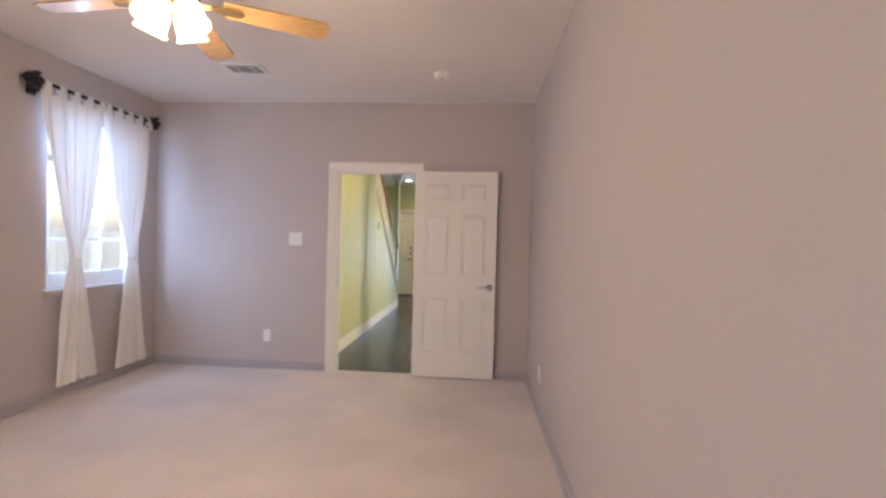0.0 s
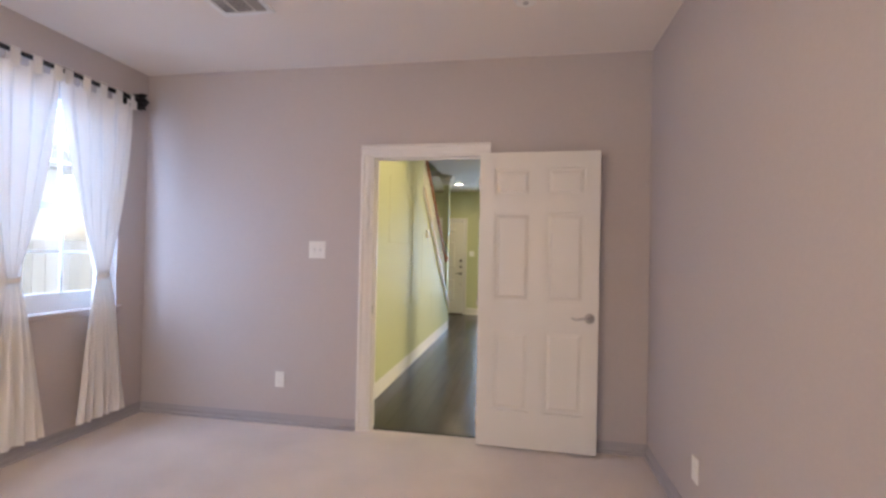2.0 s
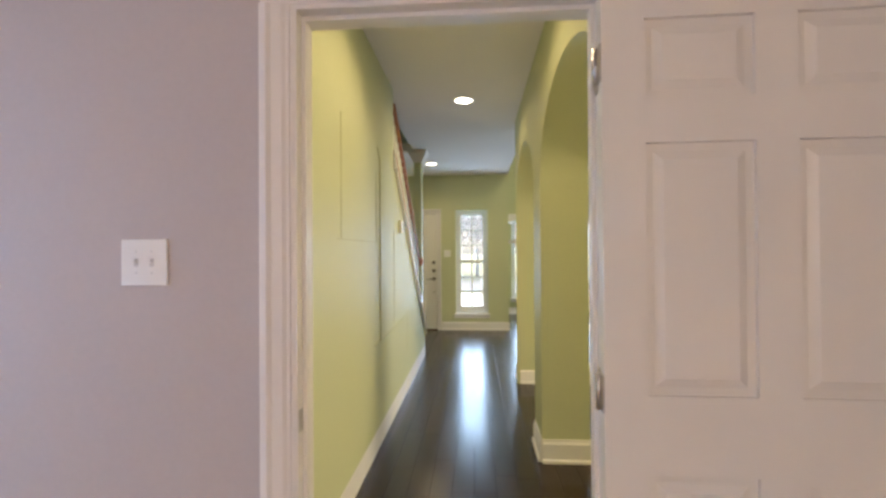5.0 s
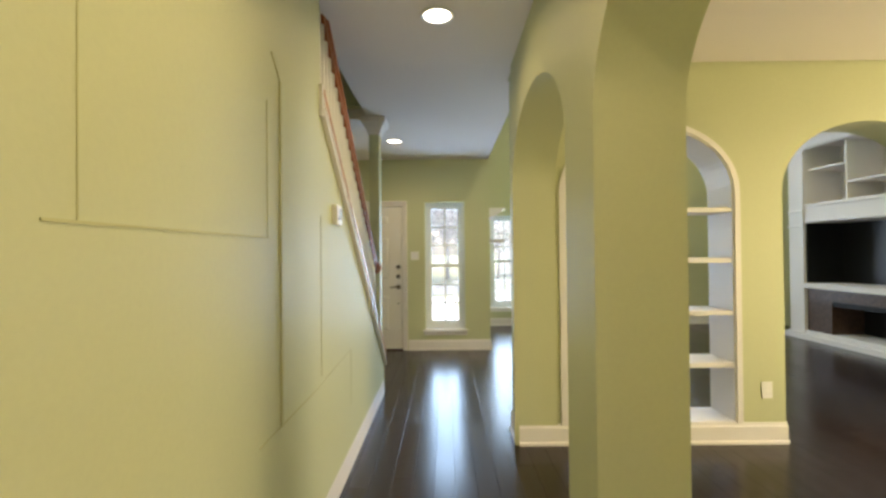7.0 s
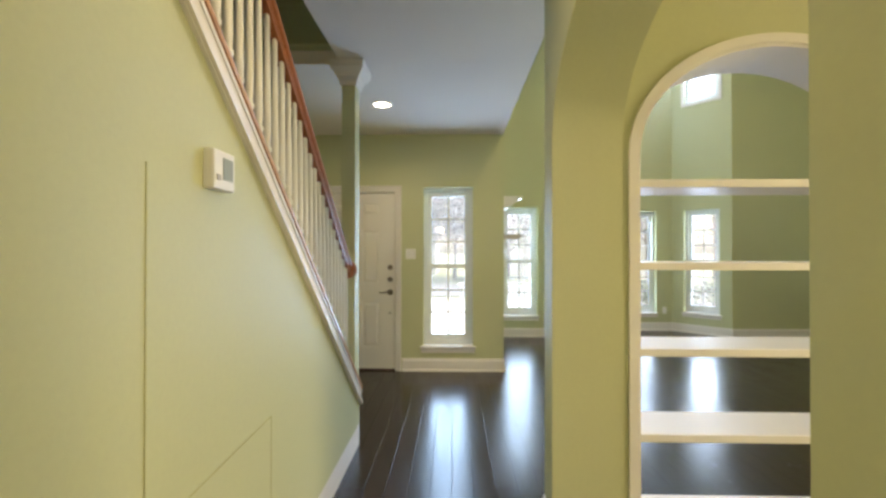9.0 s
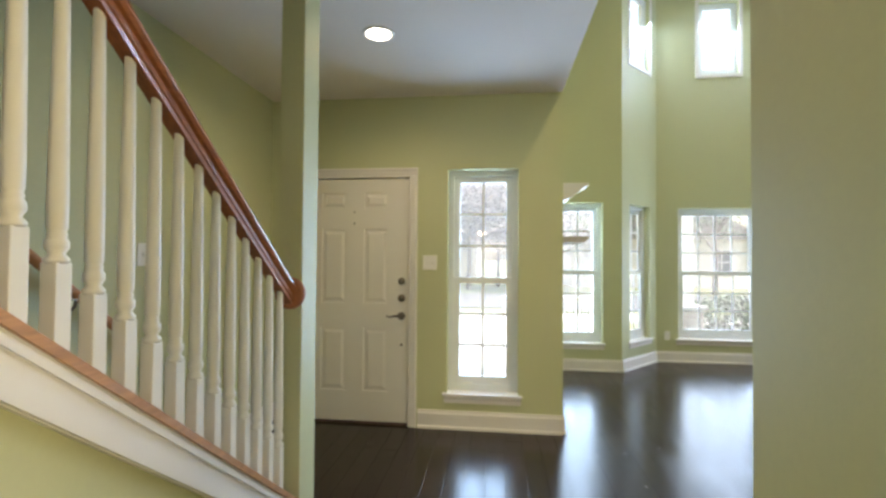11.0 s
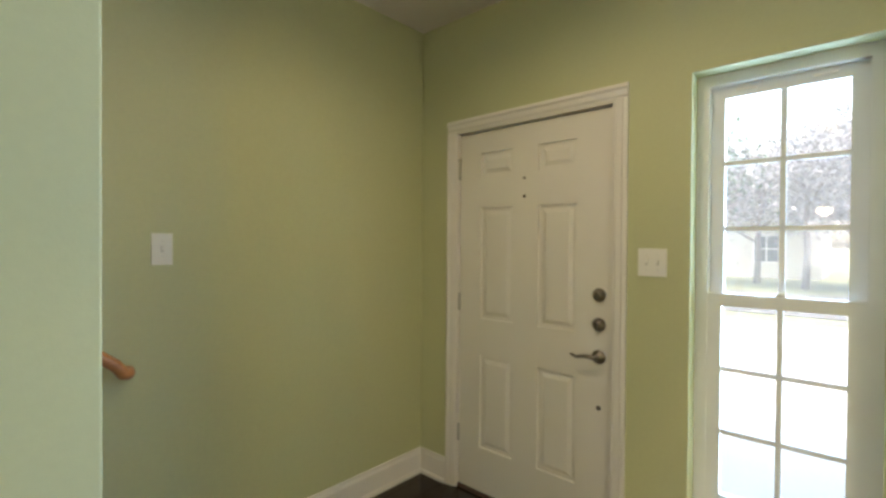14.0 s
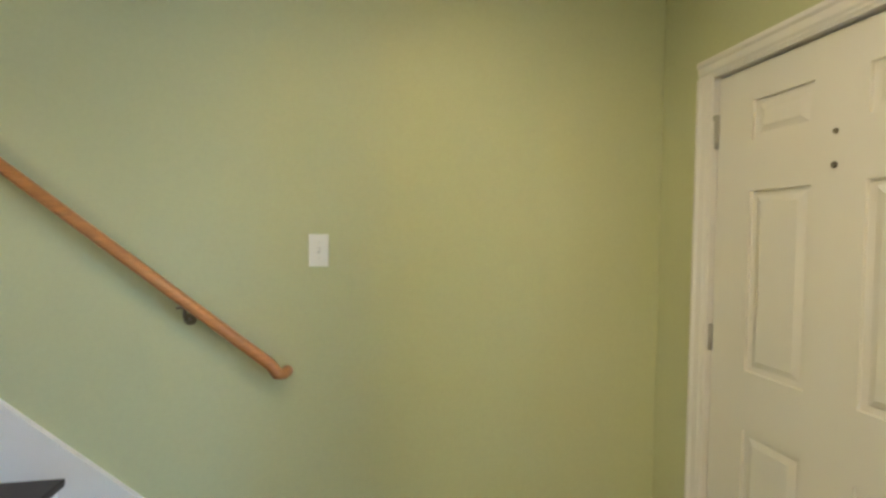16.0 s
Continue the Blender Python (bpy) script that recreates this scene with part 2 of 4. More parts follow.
def tube(bm, pts, r, n=12):
    pts = [Vector(p) for p in pts]
    rings = []
    for i, p in enumerate(pts):
        d = (pts[min(i + 1, len(pts) - 1)] - pts[max(i - 1, 0)]).normalized()
        q = d.to_track_quat("Z", "Y")
        rr = r[i] if isinstance(r, (list, tuple)) else r
        rings.append([bm.verts.new(p + q @ Vector((rr * math.cos(2 * math.pi * k / n), rr * math.sin(2 * math.pi * k / n), 0))) for k in range(n)])
    for a, b in zip(rings, rings[1:]):
        for k in range(n):
            f = bm.faces.new((a[k], a[(k + 1) % n], b[(k + 1) % n], b[k]))
            f.smooth = True
    bm.faces.new(rings[0][::-1])
    bm.faces.new(rings[-1])


def prism(bm, poly, axis, a, b):
    """A polygon of (p, q) pushed from a to b along axis: x takes (y, z), y takes (x, z), z takes (x, y)."""
    def at(p, q, w):
        return {"x": (w, p, q), "y": (p, w, q), "z": (p, q, w)}[axis]
    lo, hi = [bm.verts.new(at(p, q, a)) for p, q in poly], [bm.verts.new(at(p, q, b)) for p, q in poly]
    k = len(poly)
    bm.faces.new(lo)
    bm.faces.new(hi[::-1])
    for i in range(k):
        bm.faces.new((lo[i], hi[i], hi[(i + 1) % k], lo[(i + 1) % k]))


def mesh_of(name, bm, material):
    bmesh.ops.recalc_face_normals(bm, faces=bm.faces)
    me = bpy.data.meshes.new(name)
    bm.to_mesh(me)
    bm.free()
    me.materials.append(material)
    return me


def part(name, bm, material, parent=None, label=""):
    ob = new(name, mesh_of(name, bm, material))
    if parent is not None:
        ob.parent = parent
    return tagged(ob, label)


def thing(name, label, category, m=None, group="", kind=""):
    ob = new(name)
    ob.empty_display_size = 0.1
    if m is not None:
        ob.matrix_basis = m
    return tagged(ob, label, category, group, kind)


def structure(name, bm, material, label="", category="wall"):
    return tagged(part(name, bm, material), label, category, kind="structure")


def boxes(*bs, bev=0.0):
    bm = bmesh.new()
    for b in bs:
        box(bm, *b, bev=bev)
    return bm


# ---- walls ----
def wall_bm(u0, u1, t0, t1, z0, z1, openings=()):
    """A wall along x, t0 to t1 thick in y. openings: (u0, u1, bottom, springing or head, rise of the arch)."""
    us = {u0, u1}
    for a, b, zb, zt, rise in openings:
        n = 44 if rise else 1
        us |= {(a + b) / 2 - (b - a) / 2 * math.cos(math.pi * i / n) if rise else a + (b - a) * i / n for i in range(n + 1)}
    us = sorted(us)

    def head(o, u):
        a, b, zb, zt, rise = o
        k = max(0.0, 1 - ((u - (a + b) / 2) / ((b - a) / 2)) ** 2)
        return zt + rise * math.sqrt(k)
    bm = bmesh.new()

    def quad(*ps):
        bm.faces.new([bm.verts.new(p) for p in ps])
    for a, b in zip(us, us[1:]):
        mid = (a + b) / 2
        inside = sorted([o for o in openings if o[0] < mid < o[1]], key=lambda o: o[2])
        lows, highs = [(z0, z0)], []
        for o in inside:
            highs.append((o[2], o[2]))
            lows.append((head(o, a), head(o, b)))
        highs.append((z1, z1))
        for (la, lb), (ha, hb) in zip(lows, highs):
            if ha - la < 1e-5 and hb - lb < 1e-5:
                continue
            quad((a, t0, la), (b, t0, lb), (b, t0, hb), (a, t0, ha))
            quad((b, t1, lb), (a, t1, la), (a, t1, ha), (b, t1, hb))
            quad((a, t0, ha), (b, t0, hb), (b, t1, hb), (a, t1, ha))
            quad((b, t0, lb), (a, t0, la), (a, t1, la), (b, t1, lb))
    for u in (u0, u1):
        quad((u, t0, z0), (u, t1, z0), (u, t1, z1), (u, t0, z1))
    for a, b, zb, zt, rise in openings:
        for u in (a, b):
            if u0 + 1e-4 < u < u1 - 1e-4:
                quad((u, t0, zb), (u, t1, zb), (u, t1, zt), (u, t0, zt))
    bmesh.ops.remove_doubles(bm, verts=bm.verts, dist=1e-5)
    return bm


def wall(name, u0, u1, t0, t1, z0, z1, material, openings=(), m=None, label=""):
    ob = structure(name, wall_bm(u0, u1, t0, t1, z0, z1, openings), material, label, "wall")
    if any(o[4] for o in openings):
        ob.data.polygons.foreach_set("use_smooth", [True] * len(ob.data.polygons))
        ob.data.set_sharp_from_angle(angle=radians(25))
    if m is not None:
        ob.matrix_basis = m
    return ob


YALONG = Matrix(((0, -1, 0, 0), (1, 0, 0, 0), (0, 0, 1, 0), (0, 0, 0, 1)))  # local x runs along world y, local y along -x
TOP, HIGH = 2.74, 5.4
DOOR_O = (-1.215, -0.355, -0.05, 2.06, 0)
wall("wall_bedroom_front", -3.29, 0.87, 4.34, 4.40, -0.05, TOP, TAUPE, [DOOR_O], label="taupe painted bedroom wall with a doorway")
wall("wall_hall_end", -2.72, 4.3, 4.404, 4.46, -0.05, HIGH, GREEN, [DOOR_O], label="green painted end wall of the hall")
wall("wall_bedroom_right", -1.6, 4.34, -0.87, -0.753, -0.05, TOP, TAUPE, m=YALONG, label="taupe painted bedroom side wall")
BED_WIN = (3.10, 4.08, 0.87, 2.30, 0)
wall("wall_bedroom_left", -1.6, 4.34, 3.14, 3.29, -0.05, TOP, TAUPE, [BED_WIN], m=YALONG, label="taupe painted bedroom wall with a window")
# opening added in the unseen rear wall for the bedroom fill lamp
RWIN_ADDED = (-2.2, -0.2, 0.8, 2.2, 0)
wall("wall_bedroom_rear", -3.29, 0.87, -1.75, -1.6, -0.05, TOP, TAUPE, [RWIN_ADDED], label="plain taupe bedroom rear wall")
structure("ceiling_bedroom", boxes((-3.3, 0.88, -1.75, 4.40, TOP, TOP + 0.1)), CEIL, "off-white painted bedroom ceiling", "ceiling")

# the wall under the stair: full height first, then under the sloping cap
SLOPE = 0.777
CAPY, CAPZ, POSTY = 6.92, 2.203, 9.22


def cap_z(y):
    return CAPZ - SLOPE * (y - CAPY)


bm = bmesh.new()
prism(bm, [(4.46, -0.05), (POSTY, -0.05), (POSTY, cap_z(POSTY) - 0.03), (CAPY, cap_z(CAPY) - 0.03), (CAPY, HIGH), (4.46, HIGH)], "x", -1.53, -1.385)
structure("wall_hall_left", bm, GREEN, "green wall under the sloping stair rail", "wall")
wall("wall_stair_left", 4.46, 11.45, 2.59, 2.72, -0.05, HIGH, GREEN, m=YALONG, label="green painted wall beside the stair and foyer")
FD = (-2.305, -1.375, -0.05, 2.085, 0)
FW = (-1.06, -0.482, 0.275, 2.125, 0)
wall("wall_foyer_front", -2.59, -0.13, 11.25, 11.45, -0.05, HIGH, GREEN, [FD, FW], label="green front wall with entrance door and window")
wall("wall_living_left", 11.45, 13.42, 0.13, 0.25, -0.3, HIGH, GREEN, m=YALONG, label="green side wall of the living room")
W2 = (0.085, 0.655, 0.33, 2.10, 0)
wall("wall_bay_a", -0.25, 0.89, 13.42, 13.58, -0.3, HIGH, GREEN, [W2], label="green living room wall with a window")
ANG = math.degrees(math.atan2(0.68, 0.63))
BAYL = math.hypot(0.63, 0.68)
W3 = (0.19, 0.75, 0.33, 2.10, 0)
U3 = (0.20, 0.74, 3.93, 4.93, 0)
MB1 = pose(0.89, 13.42, 0, 0, 0, ANG)
MB2 = pose(3.14, 14.10, 0, 0, 0, -ANG)
wall("wall_bay_b", 0, BAYL, 0, 0.16, -0.3, HIGH, GREEN, [W3, U3], m=MB1, label="green angled bay wall with two windows")
W4 = (1.80, 2.86, 0.30, 2.10, 0)
U4 = (2.08, 2.60, 3.93, 4.93, 0)
wall("wall_bay_c", 1.52, 3.14, 14.10, 14.26, -0.3, HIGH, GREEN, [W4, U4], label="green bay wall with a wide window")
wall("wall_bay_d", 0, BAYL, 0, 0.16, -0.3, HIGH, GREEN, [W3, U3], m=MB2, label="green angled bay wall with two windows")
wall("wall_bay_e", 3.77, 5.6, 13.42, 13.58, -0.3, HIGH, GREEN, label="green living room wall")
wall("wall_living_right", 8.27, 13.58, -5.7, -5.5, -0.3, HIGH, GREEN, m=YALONG, label="green living room side wall")
NICHE = (0.095, 1.315, 0.14, 1.81, 0.48)
DOORWAY = (1.665, 2.92, -0.05, 1.81, 0.50)
wall("wall_dining_front", -0.25, 5.6, 7.96, 8.27, -0.05, HIGH, GREEN, [NICHE, DOORWAY], label="yellow-green wall with an arched niche and arched doorway")
ARCH1 = (4.62, 6.145, -0.05, 1.84, 0.48)
ARCH2 = (6.495, 7.952, -0.05, 1.835, 0.485)
wall("wall_hall_right", 4.46, 7.96, -0.025, 0.28, -0.05, TOP, GREEN, [ARCH1, ARCH2], m=YALONG, label="green hall wall with two arched openings")
# opening added in the unseen dining wall for the warm fill
DWIN_ADDED = (5.1, 7.3, 0.5, 2.3, 0)
wall("wall_dining_right", 4.46, 7.94, -4.4, -4.25, -0.05, TOP, GREEN, [DWIN_ADDED], m=YALONG, label="plain green dining room wall")
wall("wall_loft", 8.27, 11.25, 0.14, 0.26, TOP, HIGH, GREEN, m=YALONG, label="green upper wall above the hall ceiling edge")
wall("wall_stair_upper", 6.92, 9.14, 1.43, 1.53, TOP + 0.1, HIGH, GREEN, m=YALONG, label="green upper wall above the stair opening")
wall("wall_stair_head", -2.59, -1.42, 9.14, 9.24, TOP + 0.1, HIGH, GREEN, label="green upper wall at the stair opening")
bm = boxes((-1.385, 4.3, 4.46, 6.92, TOP, TOP + 0.1), (-1.53, 4.3, 6.922, 7.94, TOP, TOP + 0.1), (-1.53, -0.262, 7.942, 9.24, TOP, TOP + 0.1), (-2.59, -0.262, 9.242, 11.25, TOP, TOP + 0.1))
structure("ceiling_hall", bm, CEIL, "off-white painted ceiling over hall and foyer", "ceiling")
structure("ceiling_upper", boxes((-2.75, 5.75, 4.4, 14.4, HIGH, HIGH + 0.1)), CEIL, "off-white upper ceiling of stair and living room", "ceiling")
structure("edge_trim", boxes((-0.262, -0.138, 8.272, 11.248, TOP - 0.002, TOP + 0.012)), CEIL, "painted ceiling edge beside the living room", "trim")

# floors
structure("floor_bedroom", boxes((-3.29, 0.87, -1.75, 4.395, -0.06, 0.0)), CARPET, "worn beige bedroom carpet", "carpet")
structure("floor_base", boxes((-2.72, 5.7, 4.396, 11.25, -0.06, -0.014), (-2.4, -1.3, 11.25, 11.44, -0.06, -0.014), (-0.13, 5.7, 11.25, 13.42, -0.06, -0.014), (0.9, 3.76, 13.42, 14.12, -0.06, -0.014)), GROUT, "subfloor under the dark planks", "floor")


# ---- baseboards and casings ----
def board_profile(h, d):
    return [(0, 0), (d + 0.012, 0), (d + 0.012, 0.018), (d, 0.026), (d, h - 0.03), (d * 0.55, h - 0.015), (d * 0.45, h), (0, h)]


def baseboard(name, a, b, h=0.15, d=0.016, material=None, label="white moulded baseboard"):
    """Runs from a to b on the floor, its face to the left of that way."""
    a, b = Vector((*a, 0)), Vector((*b, 0))
    w = b - a
    bm = bmesh.new()
    prism(bm, board_profile(h, d), "x", 0, w.length)
    ob = structure(name, bm, material or WHITE, label, "baseboard")
    ob.matrix_basis = Matrix.Translation(a) @ Matrix.Rotation(math.atan2(w.y, w.x), 4, "Z")
    return ob


for a, b in (
    ((-1.385, 9.22), (-1.385, 4.46)), ((-1.30, 11.25), (-0.13, 11.25)), ((-2.59, 11.25), (-2.375, 11.25)),
    ((-2.59, 9.46), (-2.59, 11.25)), ((-0.13, 11.25), (-0.13, 13.42)), ((-0.13, 13.42), (0.89, 13.42)), ((0.89, 13.42), (1.52, 14.10)),
    ((1.52, 14.10), (3.14, 14.10)), ((3.14, 14.10), (3.77, 13.42)), ((3.77, 13.42), (5.5, 13.42)),
    ((-0.25, 7.96), (1.665, 7.96)), ((2.92, 7.96), (4.25, 7.96)), ((-0.25, 8.27), (-0.25, 7.96)), ((-0.28, 6.495), (-0.28, 6.145)), ((-0.28, 6.145), (0.025, 6.145)),
    ((0.025, 6.495), (-0.28, 6.495)), ((0.025, 6.145), (0.025, 6.495)), ((1.665, 8.27), (-0.25, 8.27)), ((1.665, 7.96), (1.665, 8.27)),
):
    # the face points into the room: boards listed run with the room on their right, so turn them
    baseboard("baseboard", b, a)
for a, b in (((-3.14, 4.34), (-1.30, 4.34)), ((-0.33, 4.34), (0.753, 4.34)), ((0.753, 4.34), (0.753, -1.6)), ((-3.14, -1.6), (-3.14, 4.34))):
    baseboard("baseboard", b, a, 0.08, 0.012, BASEP, "low taupe painted bedroom baseboard")


def casing(parent, u0, u1, zt, w, y, out, wr=None):
    """Moulded trim on the two sides and the head of a doorway; out is -1 where it faces -y."""
    wr = wr or w
    prof = [(0, 0), (w, 0), (w, 0.016), (w * 0.75, 0.020), (w * 0.6, 0.013), (w * 0.25, 0.011), (w * 0.12, 0.006), (0, 0.006)]
    for side in (-1, 1):
        u = u0 if side < 0 else u1
        bm = bmesh.new()
        prism(bm, [(u + side * p * (wr / w if side > 0 else 1), y + out * q) for p, q in prof], "z", 0, zt)
        part("casing_side", bm, WHITE, parent)
    bm = bmesh.new()
    prism(bm, [(y + out * q, zt + p) for p, q in prof], "x", u0 - w, u1 + wr)
    part("casing_head", bm, WHITE, parent)


# ---- doors ----
def panel_door(name, w, h, t, rows, cols, label, m):
    """A six-panel door: local x from the hinge side, y through its thickness, z up. rows: (bottom, top) of the panel rows."""
    d = thing(name, label, "door", m, kind="structure")
    bm = bmesh.new()
    for a, b in ((0, cols[0][0]), (cols[0][1], cols[1][0]), (cols[1][1], w)):
        box(bm, a, b, 0, t, 0, h)
    zs = [0] + [z for r in rows for z in r] + [h]
    for i in range(0, len(zs), 2):
        for a, b in cols:
            box(bm, a, b, 0, t, zs[i], zs[i + 1])
    for a, b in cols:
        for r in rows:
            box(bm, a, b, 0.012, t - 0.012, r[0], r[1])
    bmesh.ops.remove_doubles(bm, verts=bm.verts, dist=1e-5)
    part("slab", bm, DOORW, d)
    for a, b in cols:
        for r in rows:
            for y, s in ((0.012, -1), (t - 0.012, 1)):
                bm = bmesh.new()
                g, k = 0.020, 0.042
                lo = [bm.verts.new((x, y, z)) for x, z in ((a + g * .3, r[0] + g * .3), (b - g * .3, r[0] + g * .3), (b - g * .3, r[1] - g * .3), (a + g * .3, r[1] - g * .3))]
                lo2 = [bm.verts.new((x, y + s * 0.001, z)) for x, z in ((a + g, r[0] + g), (b - g, r[0] + g), (b - g, r[1] - g), (a + g, r[1] - g))]
                hi = [bm.verts.new((x, y + s * 0.010, z)) for x, z in ((a + k, r[0] + k), (b - k, r[0] + k), (b - k, r[1] - k), (a + k, r[1] - k))]
                for i in range(4):
                    bm.faces.new((lo[i], lo[(i + 1) % 4], lo2[(i + 1) % 4], lo2[i]))
                    bm.faces.new((lo2[i], lo2[(i + 1) % 4], hi[(i + 1) % 4], hi[i]))
                bm.faces.new(hi)
                bm.faces.new(lo[::-1])
                part("panel", bm, DOORW, d)
    return d


def lever_handle(parent, x, z, y, s, way, material):
    """A lever on a round rose; s is the side it stands out to, way the direction of the lever along x."""
    bm = bmesh.new()
    q = pose(x, y, z, -90 * s)
    lathe(bm, [(0.033, 0), (0.033, 0.006), (0.026, 0.014), (0.013, 0.018), (0.012, 0.045), (0.010, 0.05)], 20, q)
    rose = part("rose", bm, material, parent, "round metal rose")
    bm = bmesh.new()
    ys = y + s * 0.048
    tube(bm, [(x, ys, z), (x + way * 0.03, ys, z + 0.004), (x + way * 0.06, ys, z + 0.002), (x + way * 0.09, ys, z - 0.006), (x + way * 0.115, ys, z + 0.002), (x + way * 0.122, ys, z + 0.007)], [0.010, 0.0095, 0.0085, 0.0075, 0.0065, 0.004], 10)
    part("lever", bm, material, parent, "curved metal lever")


bd = panel_door("door_1", 0.805, 2.03, 0.035, [(0.25, 0.81), (1.0, 1.615), (1.725, 1.92)], ((0.102, 0.357), (0.454, 0.714)), "white six-panel bedroom door standing fully open", pose(-0.392, 4.29, 0.012, 0, 0, 0) @ pose(0, -0.035, 0, 0, 0, -1.2))
lever_handle(bd, 0.748, 0.905, 0.0, -1, -1, STEEL)
for z in (0.2, 1.0, 1.82):
    bm = bmesh.new()
    cyl(bm, (-0.006, 0.038, z - 0.045), (-0.006, 0.038, z + 0.045), 0.007, n=10)
    box(bm, -0.004, 0.0, 0.002, 0.033, z - 0.045, z + 0.045)
    part("hinge", bm, STEEL, bd, "satin metal hinge")
df = thing("door_frame", "white moulded door frame between bedroom and hall", "door frame", kind="structure")
casing(df, -1.212, -0.355, 2.052, 0.082, 4.339, -1, 0.026)
casing(df, -1.212, -0.355, 2.052, 0.07, 4.461, 1)
part("jamb", boxes((-1.214, -1.194, 4.338, 4.462, 0, 2.058)), WHITE, df)
part("jamb", boxes((-0.376, -0.356, 4.338, 4.462, 0, 2.058)), WHITE, df)
part("jamb_head", boxes((-1.194, -0.376, 4.338, 4.462, 2.038, 2.058)), WHITE, df)
part("stop", boxes((-1.194, -1.182, 4.378, 4.41, 0, 2.038), (-0.388, -0.376, 4.378, 4.41, 0, 2.038), (-1.182, -0.388, 4.378, 4.41, 2.026, 2.038)), WHITE, df)
part("strike_plate", boxes((-1.1945, -1.192, 4.345, 4.372, 0.87, 0.93)), STEEL, df, "small satin strike plate")
for z in (1.83, 1.01):
    part("hinge_leaf", boxes((-0.379, -0.3755, 4.342, 4.374, z - 0.045, z + 0.045)), STEEL, df, "satin hinge leaf")
part("threshold", boxes((-1.194, -0.376, 4.385, 4.405, -0.01, 0.004)), GROUT, df, "thin dark threshold strip")

fd = panel_door("door_2", 0.905, 2.038, 0.044, [(0.25, 0.775), (0.985, 1.61), (1.785, 1.92)], ((0.15, 0.367), (0.52, 0.73)), "cream white six-panel entrance door, closed", pose(-2.2935, 11.272, 0.022))
lever_handle(fd, 0.848, 0.885, 0.0, -1, -1, DARKM)
for z in (1.175, 1.035):
    bm = bmesh.new()
    lathe(bm, [(0.031, 0), (0.031, 0.008), (0.024, 0.016), (0.020, 0.026), (0.012, 0.030)], 18, pose(0.848, 0, z, 90))
    box(bm, 0.843, 0.853, -0.042, -0.028, z - 0.016, z + 0.016, 0.002)
    part("deadbolt", bm, DARKM, fd, "dark round deadbolt")
for x, z, r in ((0.848, 0.645, 0.009), (0.435, 1.66, 0.007), (0.435, 1.755, 0.006)):
    bm = bmesh.new()
    lathe(bm, [(r * 1.3, 0), (r * 1.3, 0.003), (r, 0.005)], 12, pose(x, 0, z, 90))
    part("peephole", bm, DARKM, fd, "small round metal peephole or pin")
for z in (0.30, 1.07, 1.83):
    bm = bmesh.new()
    cyl(bm, (-0.004, -0.006, z - 0.05), (-0.004, -0.006, z + 0.05), 0.008, n=10)
    box(bm, -0.02, 0.004, -0.003, 0.002, z - 0.05, z + 0.05)
    part("hinge", bm, STEEL, fd, "satin metal hinge")
part("door_guard", boxes((-0.045, 0.01, -0.022, -0.004, 1.885, 1.905), (-0.012, 0.006, -0.016, -0.003, 1.80, 1.905), bev=0.002), STEEL, fd, "swing bar door guard")
ff = thing("door_frame", "cream white moulded frame of the entrance door", "door frame", kind="structure")
casing(ff, -2.303, -1.377, 2.078, 0.066, 11.249, -1)
part("jamb", boxes((-2.304, -2.2985, 11.248, 11.44, 0, 2.084)), WHITE, ff)
part("jamb", boxes((-1.383, -1.376, 11.248, 11.44, 0, 2.084)), WHITE, ff)
part("jamb_head", boxes((-2.2985, -1.383, 11.248, 11.44, 2.068, 2.084)), WHITE, ff)
# strip added behind the door: near black for gap shade, blocks daylight
part("gap_strip", boxes((-2.2985, -2.283, 11.318, 11.34, 0.02, 2.068), (-1.399, -1.383, 11.318, 11.34, 0.02, 2.068), (-2.283, -1.399, 11.318, 11.34, 2.052, 2.068)), GROUT, ff, "dark strip for the shadow line in the door gap")
part("threshold", boxes((-2.2985, -1.383, 11.262, 11.45, -0.014, 0.02), bev=0.004), STONE, ff, "dark brown wooden threshold")


# ---- windows ----
def sash(parent, name, x0, x1, z0, z1, y, cols, rows, f=0.050, foot=None):
    """A glazed sash; foot is the height of its bottom rail."""
    foot = foot or f
    bm = boxes((x0, x0 + f, y, y + 0.03, z0, z1), (x1 - f, x1, y, y + 0.03, z0, z1), (x0 + f, x1 - f, y, y + 0.03, z0, z0 + foot), (x0 + f, x1 - f, y, y + 0.03, z1 - f, z1))
    s = part(name, bm, VINYL, parent)
    a, b, c, d = x0 + f, x1 - f, z0 + foot, z1 - f
    p = part("pane", boxes((a, b, y + 0.013, y + 0.017, c, d)), GLASS, s)
    p.visible_shadow = False
    for i in range(1, cols):
        x = a + (b - a) * i / cols
        part("muntin", boxes((x - 0.0095, x + 0.0095, y + 0.004, y + 0.0125, c, d)), VINYL, s)
    for i in range(1, rows):
        z = c + (d - c) * i / rows
        part("muntin", boxes((a, b, y + 0.0065, y + 0.012, z - 0.0095, z + 0.0095)), VINYL, s)


